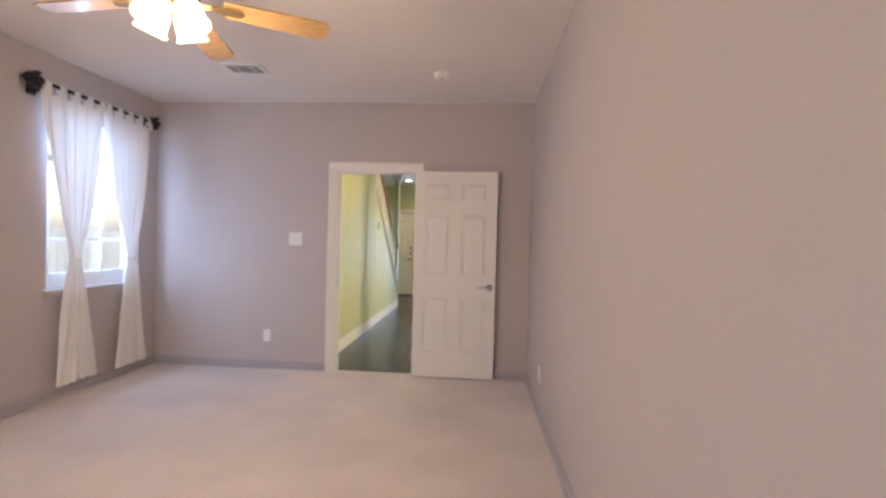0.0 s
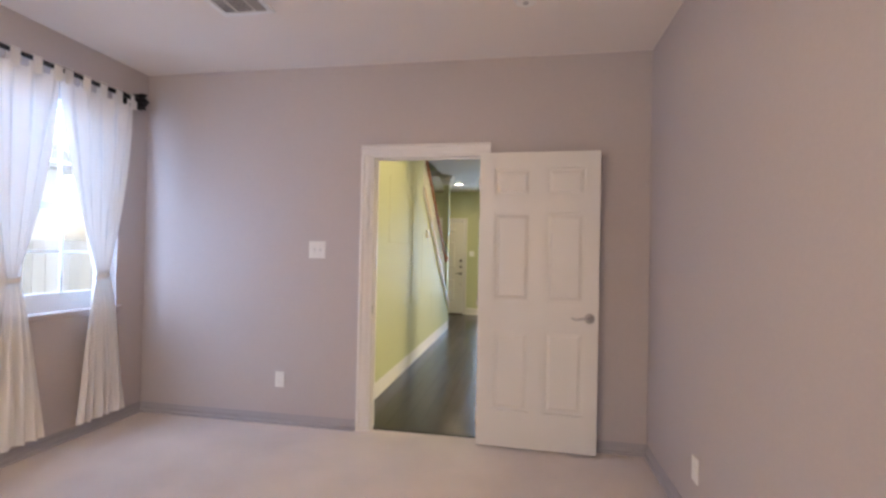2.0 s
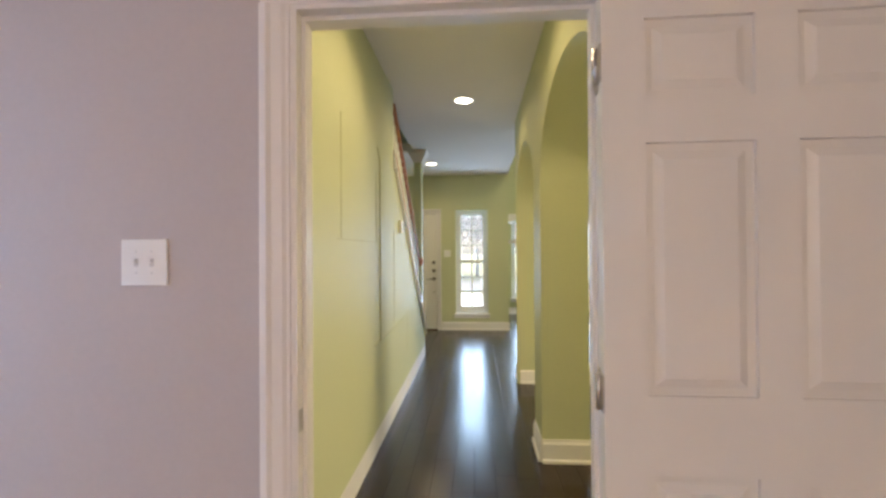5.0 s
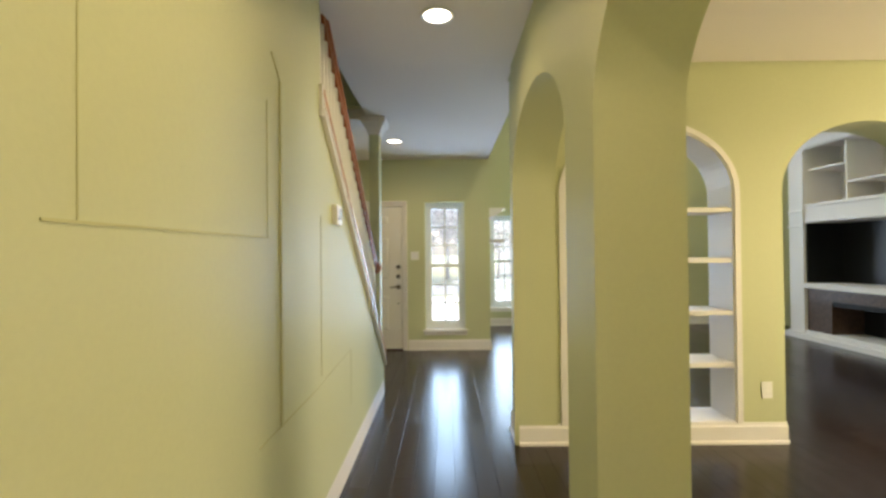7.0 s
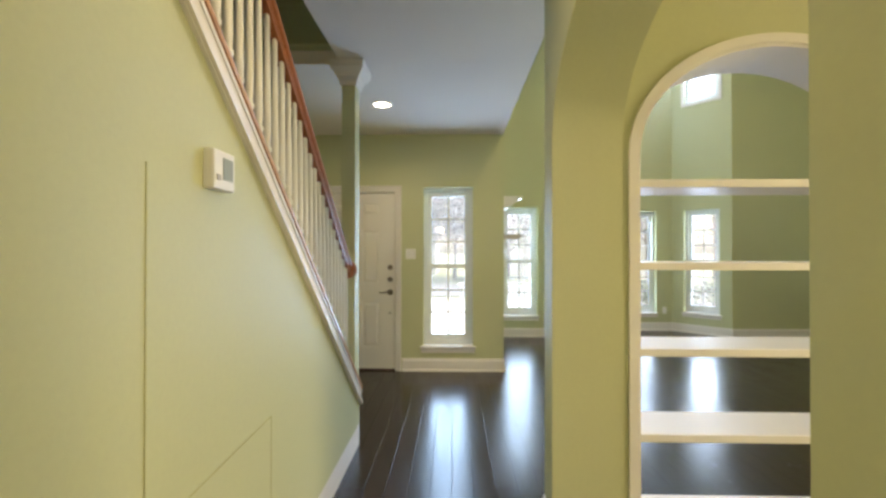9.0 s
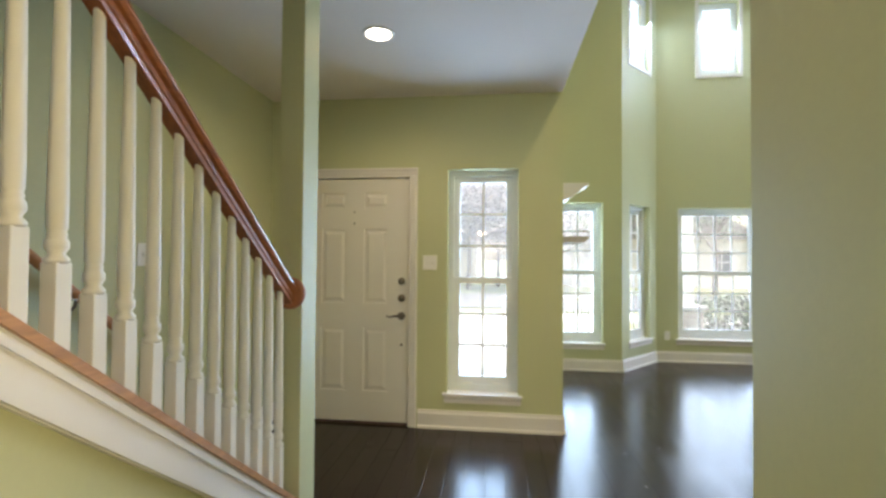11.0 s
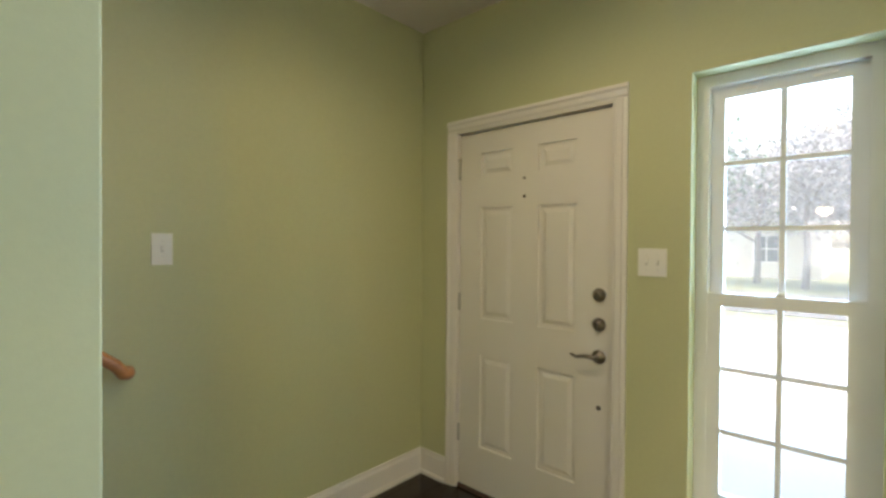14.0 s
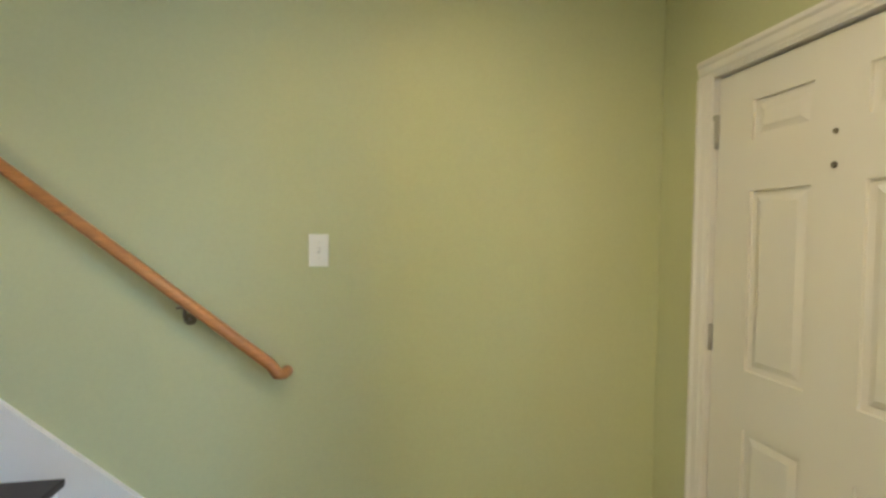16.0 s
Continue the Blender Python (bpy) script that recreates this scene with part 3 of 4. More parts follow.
def window(name, u0, u1, z0, z1, depth, cols, rows, m=None, stool=True, hung=True, label="white double-hung window with divided panes", trim=None):
    """A window in an opening of a wall along x; its frame stands depth behind the wall's face y = 0."""
    w = thing(name, label, "window", m, kind="structure")
    f, y = 0.045, depth
    bm = boxes((u0, u0 + f, y, y + 0.07, z0, z1), (u1 - f, u1, y, y + 0.07, z0, z1), (u0 + f, u1 - f, y, y + 0.07, z0, z0 + f + 0.02), (u0 + f, u1 - f, y, y + 0.07, z1 - f, z1))
    part("window_frame", bm, VINYL, w)
    a, b, c, d = u0 + f, u1 - f, z0 + f + 0.02, z1 - f
    if hung:
        mid = (c + d) / 2
        sash(w, "upper_sash", a, b, mid - 0.015, d, y + 0.037, cols, rows, foot=0.036)
        sash(w, "lower_sash", a, b, c, mid + 0.025, y + 0.004, cols, rows, foot=0.075)
        bm = bmesh.new()
        lathe(bm, [(0.016, 0), (0.016, 0.008), (0.008, 0.014)], 12, pose((a + b) / 2, y + 0.018, mid + 0.026))
        part("sash_lock", bm, PLATE, w)
        for x in (a + (b - a) * 0.25, a + (b - a) * 0.75):
            part("finger_lift", boxes((x - 0.035, x + 0.035, y - 0.006, y + 0.006, c + 0.012, c + 0.022), bev=0.003), PLATE, w)
            part("tilt_latch", boxes((x - 0.035, x + 0.035, y + 0.028, y + 0.038, d - 0.028, d - 0.018), bev=0.003), PLATE, w)
    else:
        sash(w, "sash", a, b, c, d, y + 0.01, cols, rows, 0.03)
    if stool:
        bm = bmesh.new()
        box(bm, u0 - 0.035, u1 + 0.035, -0.035, y + 0.002, z0 - 0.003, z0 + 0.017, 0.004)
        part("window_sill", bm, trim or WHITE, w)
        bm = bmesh.new()
        prism(bm, [(-0.002, z0 - 0.062), (-0.014, z0 - 0.062), (-0.016, z0 - 0.03), (-0.024, z0 - 0.012), (-0.024, z0 - 0.004), (-0.002, z0 - 0.004)], "x", u0 - 0.022, u1 + 0.022)
        part("apron", bm, trim or WHITE, w)
    else:
        for q in ((u0 - 0.045, u0 - 0.001, z0 - 0.045, z1 + 0.045), (u1 + 0.001, u1 + 0.045, z0 - 0.045, z1 + 0.045), (u0 - 0.001, u1 + 0.001, z0 - 0.045, z0 - 0.001), (u0 - 0.001, u1 + 0.001, z1 + 0.001, z1 + 0.045)):
            part("casing", boxes((q[0], q[1], -0.014, 0.002, q[2], q[3])), WHITE, w)
    return w


def at_y(y):
    return Matrix.Translation((0, y, 0))


window("window_1", FW[0], FW[1], FW[2], FW[3], 0.085, 2, 3, at_y(11.25), label="tall white double-hung foyer window with twelve panes")
window("window_2", W2[0], W2[1], W2[2], W2[3], 0.08, 2, 3, at_y(13.42), label="tall white double-hung living room window")
window("window_3", W3[0], W3[1], W3[2], W3[3], 0.08, 2, 3, MB1, label="narrow white double-hung bay window")
window("window_4", W4[0], W4[1], W4[2], W4[3], 0.08, 4, 3, at_y(14.10), label="wide white double-hung bay window")
window("window_5", W3[0], W3[1], W3[2], W3[3], 0.08, 2, 3, MB2, label="narrow white double-hung bay window")
window("window_6", U3[0], U3[1], U3[2], U3[3], 0.05, 1, 1, MB1, False, False, "white upper bay window high on the wall")
window("window_7", U4[0], U4[1], U4[2], U4[3], 0.05, 1, 1, at_y(14.10), False, False, "white upper bay window high on the wall")
window("window_8", U3[0], U3[1], U3[2], U3[3], 0.05, 1, 1, MB2, False, False, "white upper bay window high on the wall")
window("window_9", BED_WIN[0], BED_WIN[1], BED_WIN[2], BED_WIN[3], 0.07, 3, 2, Matrix.Translation((-3.14, 0, 0)) @ YALONG, label="white double-hung bedroom window behind curtains", trim=TAUPE)

# unseen rear window, added only to hold the bedroom fill lamp
window("added_window_rear", RWIN_ADDED[0], RWIN_ADDED[1], RWIN_ADDED[2], RWIN_ADDED[3], 0.07, 4, 2, Matrix.Translation((0, -1.6, 0)) @ Matrix.Diagonal((1, -1, 1, 1)), label="unseen white bedroom window, added to let fill light in")
# unseen dining window, there only for the warm fill lamp
window("added_window_dining", DWIN_ADDED[0], DWIN_ADDED[1], DWIN_ADDED[2], DWIN_ADDED[3], 0.07, 4, 2, Matrix.Translation((4.25, 0, 0)) @ YALONG @ Matrix.Diagonal((1, -1, 1, 1)), label="unseen white dining room window, added to let fill light in")

# ---- staircase and railing ----
stair = thing("staircase", "dark-treaded staircase with white risers and skirt board", "staircase", kind="structure")
RISE, GO, NOSE1 = 0.199, 0.199 / SLOPE, 9.455
for k in range(1, 14):
    yn = NOSE1 - (k - 1) * GO
    if yn - GO < 4.7:
        break
    part("riser", boxes((-2.565, -1.532, yn - 0.04, yn - 0.025, (k - 1) * RISE, k * RISE - 0.028)), WHITE, stair, "white painted riser")
    part("tread", boxes((-2.565, -1.532, yn - GO - 0.03, yn, k * RISE - 0.028, k * RISE), bev=0.006), PLANK, stair, "dark stained tread")
bm = bmesh.new()
z0 = 0.885
prism(bm, [(9.62, 0.0), (9.62, 0.135), (9.185, 0.135 + 0.355), (8.73, 0.885), (4.6, 0.885 + 4.13 * SLOPE), (4.6, 0.5 + 4.13 * SLOPE), (9.45, -0.01)], "x", -2.588, -2.566)
part("skirt_board", bm, WHITE, stair, "white stair skirt board")

rail = thing("stair_railing", "white turned balusters under a stained oak handrail", "railing", kind="structure")
bm = bmesh.new()
prism(bm, [(CAPY - 0.02, cap_z(CAPY - 0.02) - 0.134), (POSTY - 0.002, cap_z(POSTY) - 0.134), (POSTY - 0.002, cap_z(POSTY) - 0.022), (CAPY - 0.02, cap_z(CAPY - 0.02) - 0.022)], "x", -1.384, -1.371)
part("stringer_trim", bm, WHITE, rail)
for dz, dx in ((-0.131, 0.012), (-0.112, 0.007), (-0.050, 0.006)):
    bm = bmesh.new()
    prism(bm, [(CAPY - 0.02, cap_z(CAPY - 0.02) + dz), (POSTY - 0.003, cap_z(POSTY) + dz), (POSTY - 0.003, cap_z(POSTY) + dz + 0.0175), (CAPY - 0.02, cap_z(CAPY - 0.02) + dz + 0.0175)], "x", -1.373, -1.371 + dx)
    part("stringer_moulding", bm, WHITE, rail)
part("end_trim", boxes((-1.54, -1.366, CAPY - 0.03, CAPY + 0.0, CAPZ - 0.14, CAPZ + 0.02), bev=0.003), WHITE, rail)
bm = bmesh.new()
prism(bm, [(CAPY, cap_z(CAPY) - 0.022), (POSTY - 0.002, cap_z(POSTY) - 0.022), (POSTY - 0.002, cap_z(POSTY)), (CAPY, cap_z(CAPY))], "x", -1.545, -1.362)
part("cap", bm, OAKLIT, rail, "thin stained oak cap")
RAIL_DZ = 0.835
RX = -1.465
half = [(0.019, -0.066), (0.019, -0.050), (0.023, -0.046), (0.024, -0.038), (0.020, -0.032), (0.020, -0.024), (0.029, -0.018), (0.034, -0.006), (0.033, 0.006), (0.026, 0.015), (0.013, 0.021)]
prof = [(-p, q) for p, q in half] + half[::-1]
bm = bmesh.new()
ya, yb = CAPY - 0.35, POSTY - 0.03
lo = [bm.verts.new((RX + p, ya, cap_z(ya) + RAIL_DZ + q)) for p, q in prof]
hi = [bm.verts.new((RX + p, yb, cap_z(yb) + RAIL_DZ + q)) for p, q in prof]
bm.faces.new(lo), bm.faces.new(hi[::-1])
for i in range(len(prof)):
    bm.faces.new((lo[i], hi[i], hi[(i + 1) % len(prof)], lo[(i + 1) % len(prof)]))
part("handrail", bm, OAK, rail, "moulded oak handrail")
bm = bmesh.new()
lathe(bm, [(0.062, 0), (0.064, 0.008), (0.060, 0.018), (0.052, 0.024)], 24, pose(RX, POSTY, cap_z(yb) + RAIL_DZ - 0.025, 90))
part("rosette", bm, OAK, rail, "round oak rosette on the post")


def baluster_mesh(h):
    bm = bmesh.new()
    box(bm, -0.0165, 0.0165, -0.0165, 0.0165, -0.03, 0.20, 0.002)
    lathe(bm, [(0.0185, 0.198), (0.021, 0.206), (0.013, 0.216), (0.0195, 0.228), (0.019, 0.24), (0.0145, 0.247), (0.0165, 0.252), (0.0135, 0.258), (0.0165, 0.263), (0.0170, 0.30), (0.0158, 0.42), (0.0135, 0.60), (0.0112, h)], 14)
    return mesh_of("baluster", bm, BALW)


BME = baluster_mesh(RAIL_DZ - 0.055)
y = 9.128
while y > CAPY - 0.02:
    b = new("baluster", BME)
    b.parent = rail
    b.location = (RX, y, cap_z(y))
    y -= 0.0807

post = thing("stair_post", "square green post with white capital at the stair foot", "post", kind="structure")
part("shaft", boxes((-1.518, -1.42, POSTY, POSTY + 0.15, -0.014, 2.60), bev=0.004), GREEN, post)
bm = bmesh.new()
rings = []
for d, z in ((0.006, 2.575), (0.014, 2.585), (0.014, 2.60), (0.022, 2.612), (0.03, 2.635), (0.052, 2.665), (0.07, 2.69), (0.075, 2.739)):
    rings.append([bm.verts.new(p) for p in ((-1.518 - d, POSTY - d, z), (-1.42 + d, POSTY - d, z), (-1.42 + d, POSTY + 0.15 + d, z), (-1.518 - d, POSTY + 0.15 + d, z))])
for a, b in zip(rings, rings[1:]):
    for i in range(4):
        bm.faces.new((a[i], a[(i + 1) % 4], b[(i + 1) % 4], b[i]))
bm.faces.new(rings[0][::-1]), bm.faces.new(rings[-1])
part("capital", bm, WHITE, post, "white moulded capital")

hr = thing("wall_handrail", "round stained oak handrail on metal brackets on the wall", "handrail")
bm = bmesh.new()
HS = 0.818
pts = [(-2.53, 4.8, 0.957 + HS * (9.66 - 4.8))] + [(-2.53, 9.63, 0.957 + HS * 0.03), (-2.532, 9.655, 0.944), (-2.548, 9.672, 0.939), (-2.575, 9.68, 0.939), (-2.589, 9.682, 0.939)]
tube(bm, pts, 0.0215, 16)
part("rail_bar", bm, OAKR, hr)
for y in (9.34, 8.45, 7.65):
    z = 0.957 + HS * (9.66 - y)
    bm = bmesh.new()
    lathe(bm, [(0.022, 0), (0.022, 0.004), (0.01, 0.008)], 14, pose(-2.589, y, z - 0.075, 0, 90))
    tube(bm, [(-2.585, y, z - 0.075), (-2.55, y, z - 0.072), (-2.532, y, z - 0.055), (-2.53, y, z - 0.02)], 0.0065, 10)
    box(bm, -2.54, -2.52, y - 0.025, y + 0.025, z - 0.027, z - 0.02)
    part("bracket", bm, DARKM, hr, "dark metal bracket")


# ---- small wall fittings ----
def wall_plate(name, label, category, m, w, h, kind_of):
    """A cover plate on a wall: local x across, z up, standing out towards -y."""
    p = thing(name, label, category, m)
    part("cover_plate", boxes((-w / 2, w / 2, -0.006, 0.001, -h / 2, h / 2), bev=0.0025), PLATE, p)
    if kind_of == "outlet":
        for z in (-0.02, 0.02):
            part("socket", boxes((-0.016, 0.016, -0.009, -0.004, z - 0.013, z + 0.013), bev=0.003), PLATE, p)
            part("slot", boxes((-0.007, -0.005, -0.0095, -0.006, z - 0.004, z + 0.005), (0.005, 0.007, -0.0095, -0.006, z - 0.004, z + 0.005)), SLOT, p)
    else:
        n = kind_of
        for i in range(n):
            x = (i - (n - 1) / 2) * 0.046
            part("toggle_slot", boxes((x - 0.006, x + 0.006, -0.0072, -0.004, -0.012, 0.012)), TOGGLE, p)
            part("toggle", boxes((x - 0.004, x + 0.004, -0.018, -0.005, -0.002, 0.010), bev=0.0015), PLATE, p)
        for i in range(n):
            x = (i - (n - 1) / 2) * 0.046
            for z in (-0.030, 0.030):
                part("screw", boxes((x - 0.002, x + 0.002, -0.0072, -0.005, z - 0.002, z + 0.002)), TOGGLE, p)
    return p


wall_plate("light_switch", "white double light switch on the taupe wall", "light switch", pose(-1.632, 4.339, 1.342), 0.135, 0.13, 2)
wall_plate("wall_outlet", "white outlet low on the taupe wall", "outlet", pose(-1.915, 4.339, 0.34), 0.075, 0.12, "outlet")
wall_plate("wall_outlet", "white outlet low on the bedroom side wall", "outlet", pose(0.752, 3.46, 0.31, 0, 0, -90), 0.075, 0.12, "outlet")
wall_plate("light_switch", "white double light switch beside the entrance door", "light switch", pose(-1.205, 11.249, 1.355), 0.118, 0.12, 2)
wall_plate("light_switch", "white single light switch on the green foyer wall", "light switch", pose(-2.589, 9.795, 1.40, 0, 0, 90), 0.075, 0.125, 1)
wall_plate("wall_outlet", "white outlet on the yellow-green arch wall", "outlet", pose(1.53, 7.959, 0.38), 0.075, 0.12, "outlet")
wall_plate("wall_outlet", "white outlet beside the bay window", "outlet", pose(3.0, 14.099, 0.36), 0.075, 0.12, "outlet")
wall_plate("wall_outlet", "white outlet beside the bay window", "outlet", pose(1.66, 14.099, 0.36), 0.075, 0.12, "outlet")

th = thing("thermostat", "white wall thermostat with a grey display", "thermostat", pose(-1.385, 7.20, 1.60, 0, 0, 90))
part("casing", boxes((-0.06, 0.06, -0.030, 0.001, -0.055, 0.055), bev=0.006), PLATE, th)
part("display", boxes((-0.01, 0.045, -0.032, -0.028, -0.025, 0.035)), SCREEN, th, "grey display")
part("button", boxes((-0.045, -0.025, -0.033, -0.028, -0.03, -0.015)), SLOT, th)

seams = thing("access_panel", "painted-over access panel seams on the green wall", "wall panel")
SX = -1.3848
for y0, y1, z0, z1, d in ((6.345, 6.362, 0.74, 2.03, 0.006), (5.40, 5.404, 1.44, 2.09, 0.0015), (6.225, 6.230, 1.44, 1.92, 0.002), (6.91, 6.915, 0.78, 1.57, 0.002), (7.61, 7.614, 0.41, 0.77, 0.0015)):
    part("seam", boxes((SX - 0.002, SX + d, y0, y1, z0, z1)), SEAM, seams)
for y0, z0, y1, z1, w in ((5.33, 1.438, 6.23, 1.441, 0.005), (6.27, 2.105, 6.36, 2.025, 0.009), (6.15, 0.745, 6.80, 0.740, 0.007), (6.80, 0.740, 7.61, 0.77, 0.003)):
    bm = bmesh.new()
    prism(bm, [(y0, z0 - w / 2), (y1, z1 - w / 2), (y1, z1 + w / 2), (y0, z0 + w / 2)], "x", SX - 0.002, SX + 0.003)
    part("seam", bm, SEAM, seams)


# ---- ceiling fittings ----
def can_light(x, y, power, tint=WARM, z=TOP):
    c = thing("recessed_light", "lit round recessed ceiling light with white trim", "ceiling light", pose(x, y, z), group="recessed ceiling lights")
    bm = bmesh.new()
    lathe(bm, [(0.098, 0.0), (0.098, -0.005), (0.092, -0.009), (0.078, -0.006), (0.074, 0.0)], 28, cap=False)
    part("trim_ring", bm, PLATE, c)
    bm = bmesh.new()
    lathe(bm, [(0.01, -0.0045), (0.076, -0.003), (0.076, 0.0)], 28)
    part("lens", bm, CANL, c, "glowing warm lens")
    lamp = new("recessed_lamp", bpy.data.lights.new("recessed_lamp", "SPOT"))
    lamp.data.energy, lamp.data.color, lamp.data.spot_size, lamp.data.spot_blend, lamp.data.shadow_soft_size = power, tint, radians(168), 0.7, 0.07
    lamp.location = (x, y, z - 0.03)


can_light(-0.80, 7.25, 2.2, (1.0, 0.76, 0.44))
can_light(-1.37, 10.16, 4.6, (1.0, 0.77, 0.45))
# added can, out of view: lifts the near hall and pillar faces
can_light(-0.80, 5.35, 3.8, (1.0, 0.76, 0.44))
# over the dining room: unseen fixture, added to warm its walls
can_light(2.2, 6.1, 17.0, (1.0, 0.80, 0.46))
# high over the living room
for lx, ly, power in ((1.2, 9.0, 22), (3.9, 10.0, 8), (2.4, 12.2, 6)):
    can_light(lx, ly, power, (1.0, 0.78, 0.46), HIGH)

v = thing("ceiling_vent", "white slatted ceiling air vent", "air vent", pose(-1.72, 3.42, TOP, 0, 0, 0))
# no duct behind: the sheet's grey stands for the shade inside
part("backing", boxes((-0.14, 0.14, -0.085, 0.085, -0.004, -0.001)), DUCT_SHADE, v, "grey sheet for the shaded duct opening")
part("vent_frame", boxes((-0.165, -0.135, -0.11, 0.11, -0.012, 0), (0.135, 0.165, -0.11, 0.11, -0.012, 0), (-0.135, 0.135, -0.11, -0.08, -0.012, 0), (-0.135, 0.135, 0.08, 0.11, -0.012, 0), (0.055, 0.062, -0.08, 0.08, -0.012, 0), (-0.062, -0.055, -0.08, 0.08, -0.012, 0)), PLATE, v)
for i in range(9):
    y = -0.072 + i * 0.018
    for x0, x1 in ((-0.135, -0.062), (-0.055, 0.055)):
        bm = bmesh.new()
        prism(bm, [(y - 0.007, -0.010), (y + 0.006, -0.004), (y + 0.007, -0.005), (y - 0.006, -0.011)], "x", x0, x1)
        part("slat", bm, PLATE, v)
# slats of the darker third, its shade put into their grey
for i in range(4):
    x = 0.07 + i * 0.016
    bm = bmesh.new()
    prism(bm, [(x - 0.005, -0.011), (x + 0.004, -0.004), (x + 0.005, -0.005), (x - 0.004, -0.012)], "y", -0.08, 0.08)
    part("slat", bm, SLOT, v)

sd = thing("smoke_detector", "round white smoke detector on the ceiling", "smoke detector", pose(-0.10, 3.56, TOP))
bm = bmesh.new()
lathe(bm, [(0.048, -0.040), (0.058, -0.034), (0.062, -0.014), (0.070, -0.012), (0.070, 0.0)], 26)
part("casing", bm, PLATE, sd)
bm = bmesh.new()
lathe(bm, [(0.015, -0.044), (0.017, -0.039)], 16)
part("test_button", bm, SLOT, sd)

# ---- ceiling fan ----
FX, FY, FZ = -1.10, 1.62, 2.41
fan = thing("ceiling_fan", "brass ceiling fan with oak blades and lit glass shades", "ceiling fan", pose(FX, FY, FZ))
bm = bmesh.new()
lathe(bm, [(0.012, 0.10), (0.012, 0.29), (0.055, 0.31), (0.065, 0.359)], 20)
part("downrod", bm, BRASS, fan)
bm = bmesh.new()
lathe(bm, [(0.03, -0.07), (0.06, -0.06), (0.075, -0.03), (0.115, -0.02), (0.125, 0.02), (0.12, 0.07), (0.08, 0.10), (0.03, 0.115)], 28)
part("motor_housing", bm, BRASS, fan)
for k in range(5):
    an = radians(30 + 72 * k)
    q = Matrix.Rotation(an, 4, "Z")
    tilt = Matrix.Rotation(radians(-11), 4, "X")
    bm = bmesh.new()
    pts = [(0.20, 0.052), (0.30, 0.060), (0.50, 0.067), (0.61, 0.068), (0.645, 0.060), (0.66, 0.040)]
    outl = pts + [(x, -y) for x, y in pts[::-1]]
    prism(bm, outl, "z", -0.004, 0.004)
    bm.transform(Matrix.Translation((0, 0, -0.055)) @ q @ tilt)
    bl = part("blade", bm, OAKB, fan, "glossy oak blade")
    bm = bmesh.new()
    prism(bm, [(0.09, 0.018), (0.16, 0.014), (0.21, 0.034), (0.27, 0.030), (0.285, 0.0), (0.27, -0.030), (0.21, -0.034), (0.16, -0.014), (0.09, -0.018)], "z", -0.0105, -0.005)
    bm.transform(Matrix.Translation((0, 0, -0.055)) @ q @ tilt)
    part("blade_arm", bm, BRASS, fan, "cast brass blade arm")
bm = bmesh.new()
lathe(bm, [(0.02, -0.115), (0.04, -0.105), (0.046, -0.09), (0.035, -0.072), (0.03, -0.068)], 22)
part("light_kit", bm, BRASS, fan)
for k in range(4):
    an = radians(-10 + 90 * k)
    d = Vector((math.cos(an), math.sin(an), 0))
    bm = bmesh.new()
    tube(bm, [d * 0.035 + Vector((0, 0, -0.085)), d * 0.05 + Vector((0, 0, -0.07)), d * 0.065 + Vector((0, 0, -0.072))], 0.009, 10)
    part("shade_arm", bm, BRASS, fan)
    bm = bmesh.new()
    q = Matrix.Translation(d * 0.058 + Vector((0, 0, -0.055))) @ Matrix.Rotation(an, 4, "Z") @ Matrix.Rotation(radians(-24), 4, "Y")
    lathe(bm, [(0.066, -0.138), (0.064, -0.148), (0.055, -0.12), (0.056, -0.09), (0.053, -0.055), (0.038, -0.025), (0.024, -0.01)], 20, q, cap=False)
    part("shade", bm, SHADE, fan, "glowing frosted glass bell shade")
    bm = bmesh.new()
    lathe(bm, [(0.005, -0.115), (0.022, -0.105), (0.028, -0.085), (0.022, -0.06), (0.012, -0.04), (0.012, -0.012)], 14, q)
    part("bulb", bm, SHADE, fan, "lit bulb")
lamp = new("fan_lamp", bpy.data.lights.new("fan_lamp", "POINT"))
lamp.data.energy, lamp.data.color, lamp.data.shadow_soft_size = 5.5, (1.0, 0.76, 0.53), 0.12
lamp.location = (FX, FY, FZ - 0.25)

# ---- curtains ----
RODX, RODZ = -3.055, 2.47
rod = thing("curtain_rod", "black iron curtain rod with leafy finials", "curtain rod")
bm = bmesh.new()
cyl(bm, (RODX, 2.94, RODZ), (RODX, 4.12, RODZ), 0.014)
part("rod", bm, IRON, rod)
